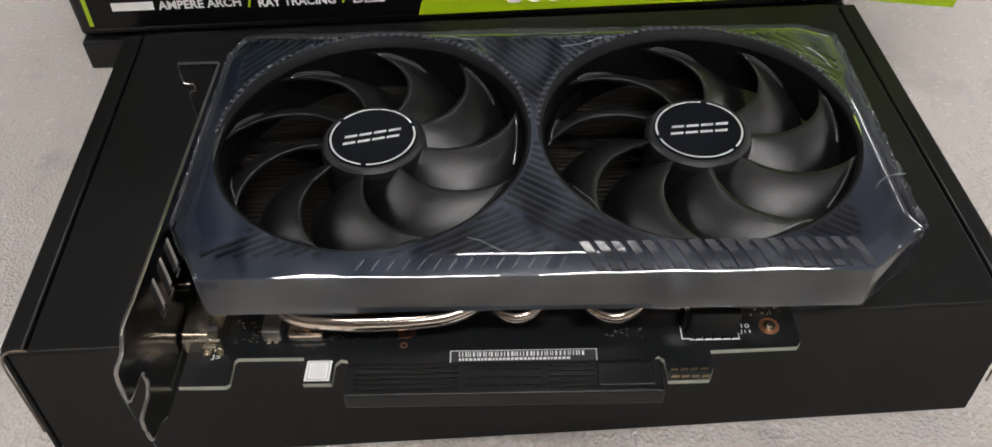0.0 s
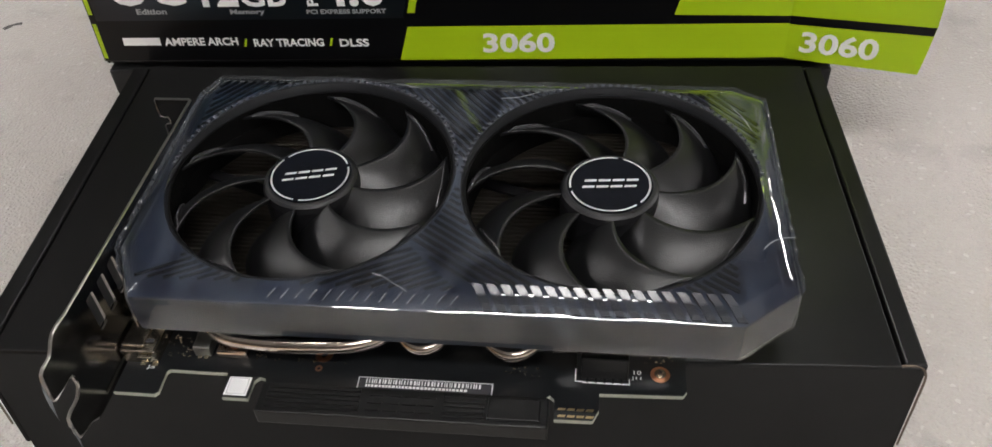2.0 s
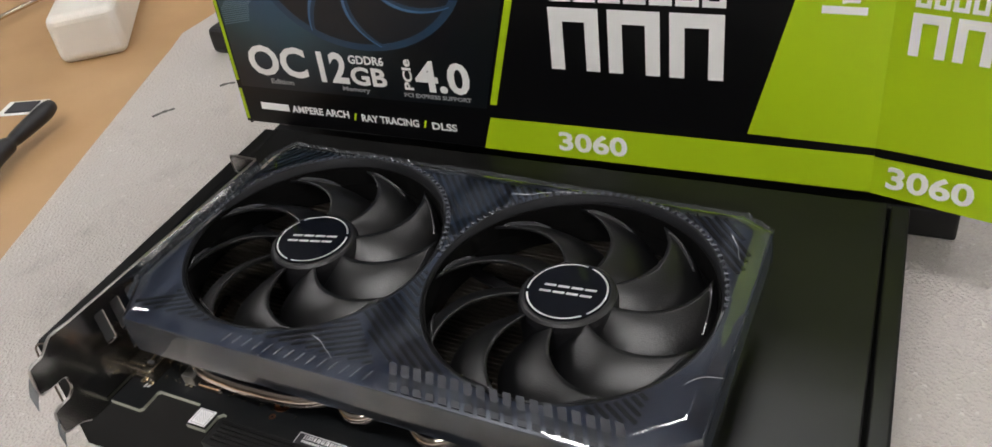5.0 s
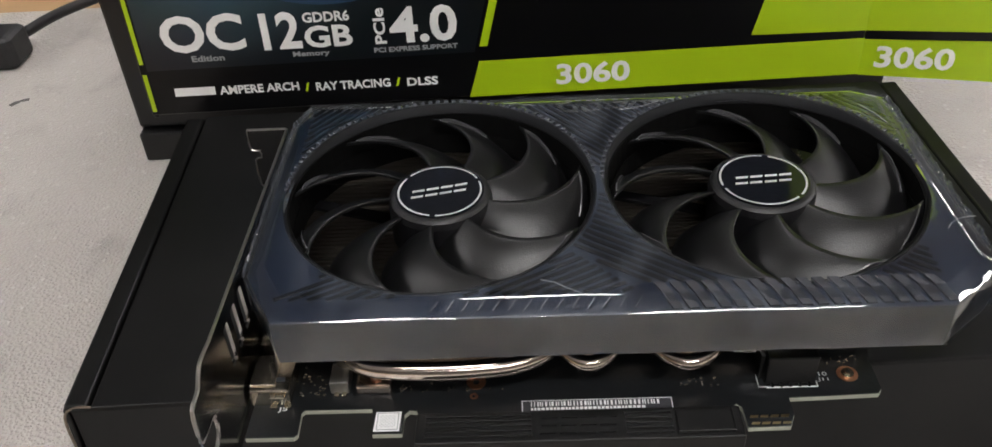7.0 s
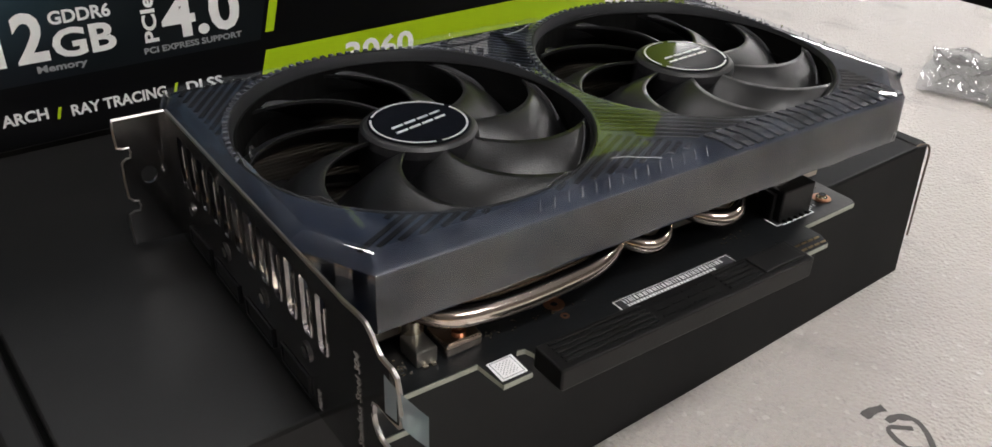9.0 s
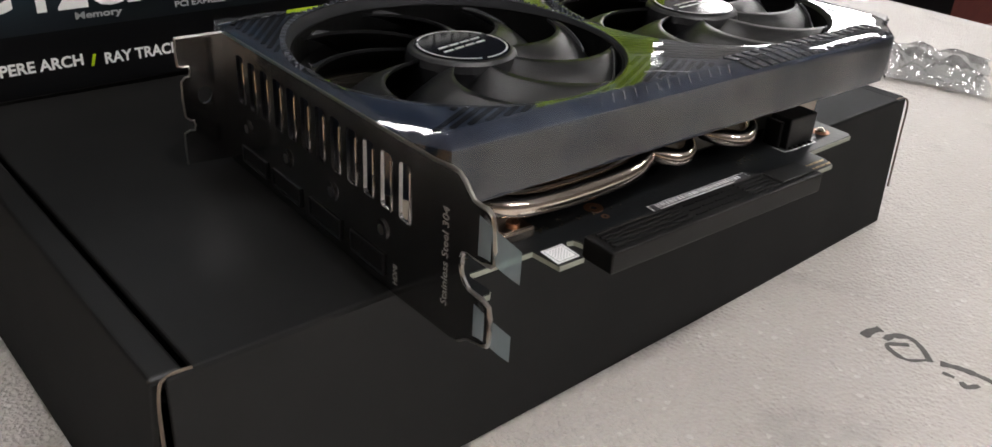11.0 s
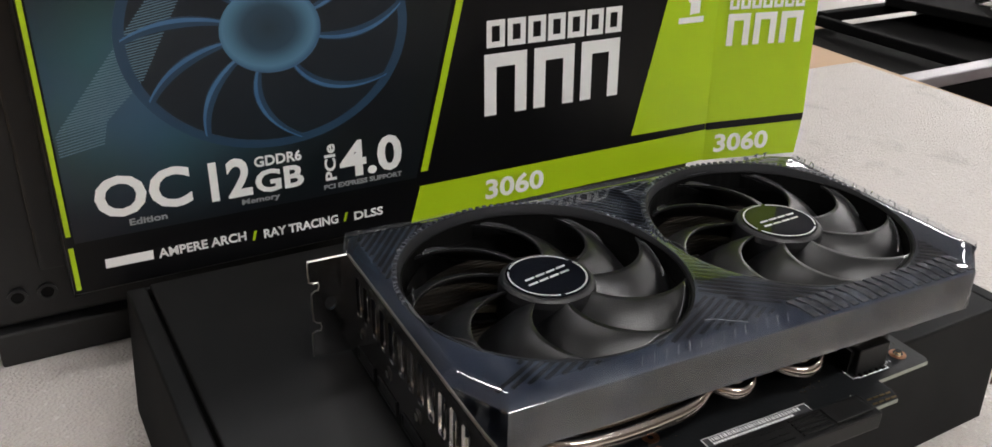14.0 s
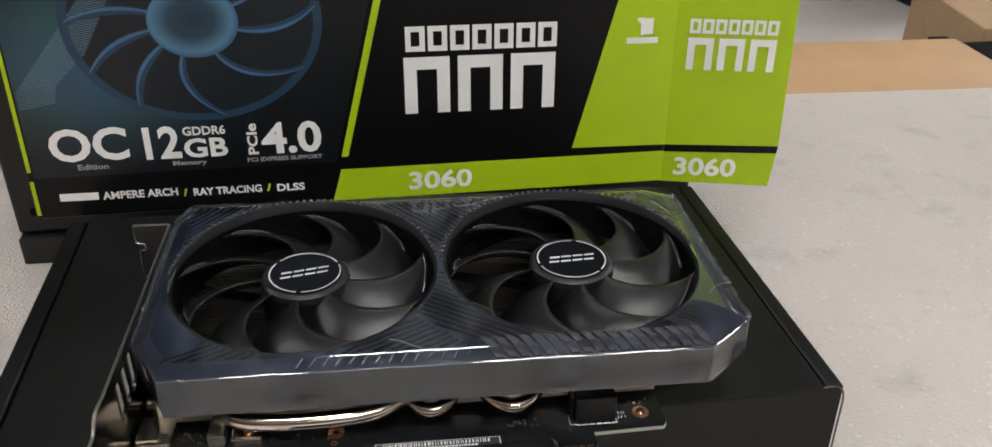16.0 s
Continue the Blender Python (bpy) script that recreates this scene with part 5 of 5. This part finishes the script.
for i in range(N - 1):
    for j in range(N - 1):
        b.faces.new((gr[i][j], gr[i + 1][j], gr[i + 1][j + 1], gr[i][j + 1]))
o = part("plastic_wrap", b, M_bag)
o.matrix_basis = pose(0.43, 0.285, MAT_Z, 0, 0, 25)
tagged(o, "crumpled clear plastic wrapper on the foam sheet", "plastic wrapper")

# ---------- beyond the table ----------
fr = holder("case_frame", pose(0.70, 0.615, -0.03, 0, 0, 2.3), "long black open frame with a pale front rail", "metal frame")
part("front_rail", cuboid(-0.05, 0.86, 0.0, 0.022, -0.014, 0.0, 0.002), M_rail, fr)
part("back_rail", cuboid(0.12, 0.86, 0.255, 0.27, -0.014, 0.0, 0.002), M_matt, fr)
part("end_rail", cuboid(0.84, 0.86, 0.023, 0.254, -0.014, 0.0, 0.002), M_rail, fr)
part("end_rail", cuboid(0.10, 0.112, 0.023, 0.254, -0.014, -0.001, 0.002), M_matt, fr)
part("front_panel", cuboid(-0.05, 0.52, 0.002, 0.012, -0.26, -0.0145, 0.001), M_matt, fr)
part("tray", cuboid(-0.05, 0.52, 0.0225, 0.2545, -0.030, -0.020), M_matt, fr)
for lx in (-0.04, 0.83):
    for ly in (0.005, 0.24):
        part("leg", cuboid(lx, lx + 0.022, ly, ly + 0.022, FLOOR + 0.03, -0.0145), M_matt, fr)
slabby = holder("grey_board", pose(0.952, 0.721, -0.0185, 0, 0, 11), "flat dark grey board lying across the frame", "board")
part("board", cuboid(0.0, 0.36, -0.125, 0.16, -0.011, 0.002, 0.002), M_matt, slabby)
b = bmesh.new()
bmesh.ops.create_icosphere(b, subdivisions=5, radius=1.0)
for v in b.verts:
    d = 1 + 0.5 * noise.noise(v.co * 2.6) + 0.3 * noise.noise(v.co * 7) + 0.12 * noise.noise(v.co * 16)
    v.co = Vector((v.co.x * 0.095 * d, v.co.y * 0.075 * d, max(0.0, v.co.z * 0.055 * d)))
o = part("packing_foam", b, M_bagwhite)
o.matrix_basis = pose(1.09, 0.74, -0.0165, 0, 0, 20)
tagged(o, "heap of crumpled white packing foam", "packing foam")
bn = holder("bench", pose(1.55, 0.98, FLOOR, 0, 0, -5), "dark maroon upholstered bench behind the frame", "bench")
part("seat", cuboid(-0.28, 1.6, -0.02, 0.16, 0.50, 0.60, 0.02, 3), M_red, bn)
part("base", cuboid(-0.25, 1.55, 0.0, 0.14, 0.0, 0.499), M_red, bn)
lo = holder("storage_box", pose(1.13, 0.24, FLOOR, 0, 0, 4), "dark maroon storage box on the floor", "storage box")
part("box_body", cuboid(0, 0.9, 0, 0.33, 0, 0.58, 0.006), M_red, lo)
part("box_lid", cuboid(-0.01, 0.91, -0.01, 0.34, 0.581, 0.60, 0.004), M_red, lo)
dk = holder("dark_cabinet", pose(3.0, 1.3, FLOOR, 0, 0, 0), "long dark low cabinet on the floor", "cabinet")
part("body", cuboid(-0.3, 0.5, -1.2, 0.9, 0, 0.70, 0.005), M_case, dk)
for i in range(3):
    part("door", cuboid(-0.306, -0.301, -1.15 + i * 0.68, -0.50 + i * 0.68, 0.05, 0.66, 0.002), M_red if i == 1 else M_case, dk)
ch = holder("cabinet", pose(2.10, 3.08, FLOOR, 0, 0, 8), "low black cabinet with a white panel standing on the floor", "cabinet")
part("body", cuboid(0.0, 0.75, 0.0, 0.5, 0.04, 0.60, 0.004), M_case, ch)
part("plinth", cuboid(0.02, 0.73, 0.02, 0.48, 0.0, 0.0399), M_case, ch)
part("white_panel", cuboid(-0.006, -0.001, 0.06, 0.26, 0.10, 0.56), M_prwhite, ch)
ct = holder("carton", pose(1.32, 1.70, FLOOR, 0, 0, -6), "brown cardboard carton with tape on the floor", "cardboard box")
part("carton_body", cuboid(0, 0.44, 0, 0.36, 0, 0.43, 0.003), M_cardb, ct)
part("tape", cuboid(0.19, 0.24, -0.001, 0.361, 0.4302, 0.4306), M_prwhite, ct)
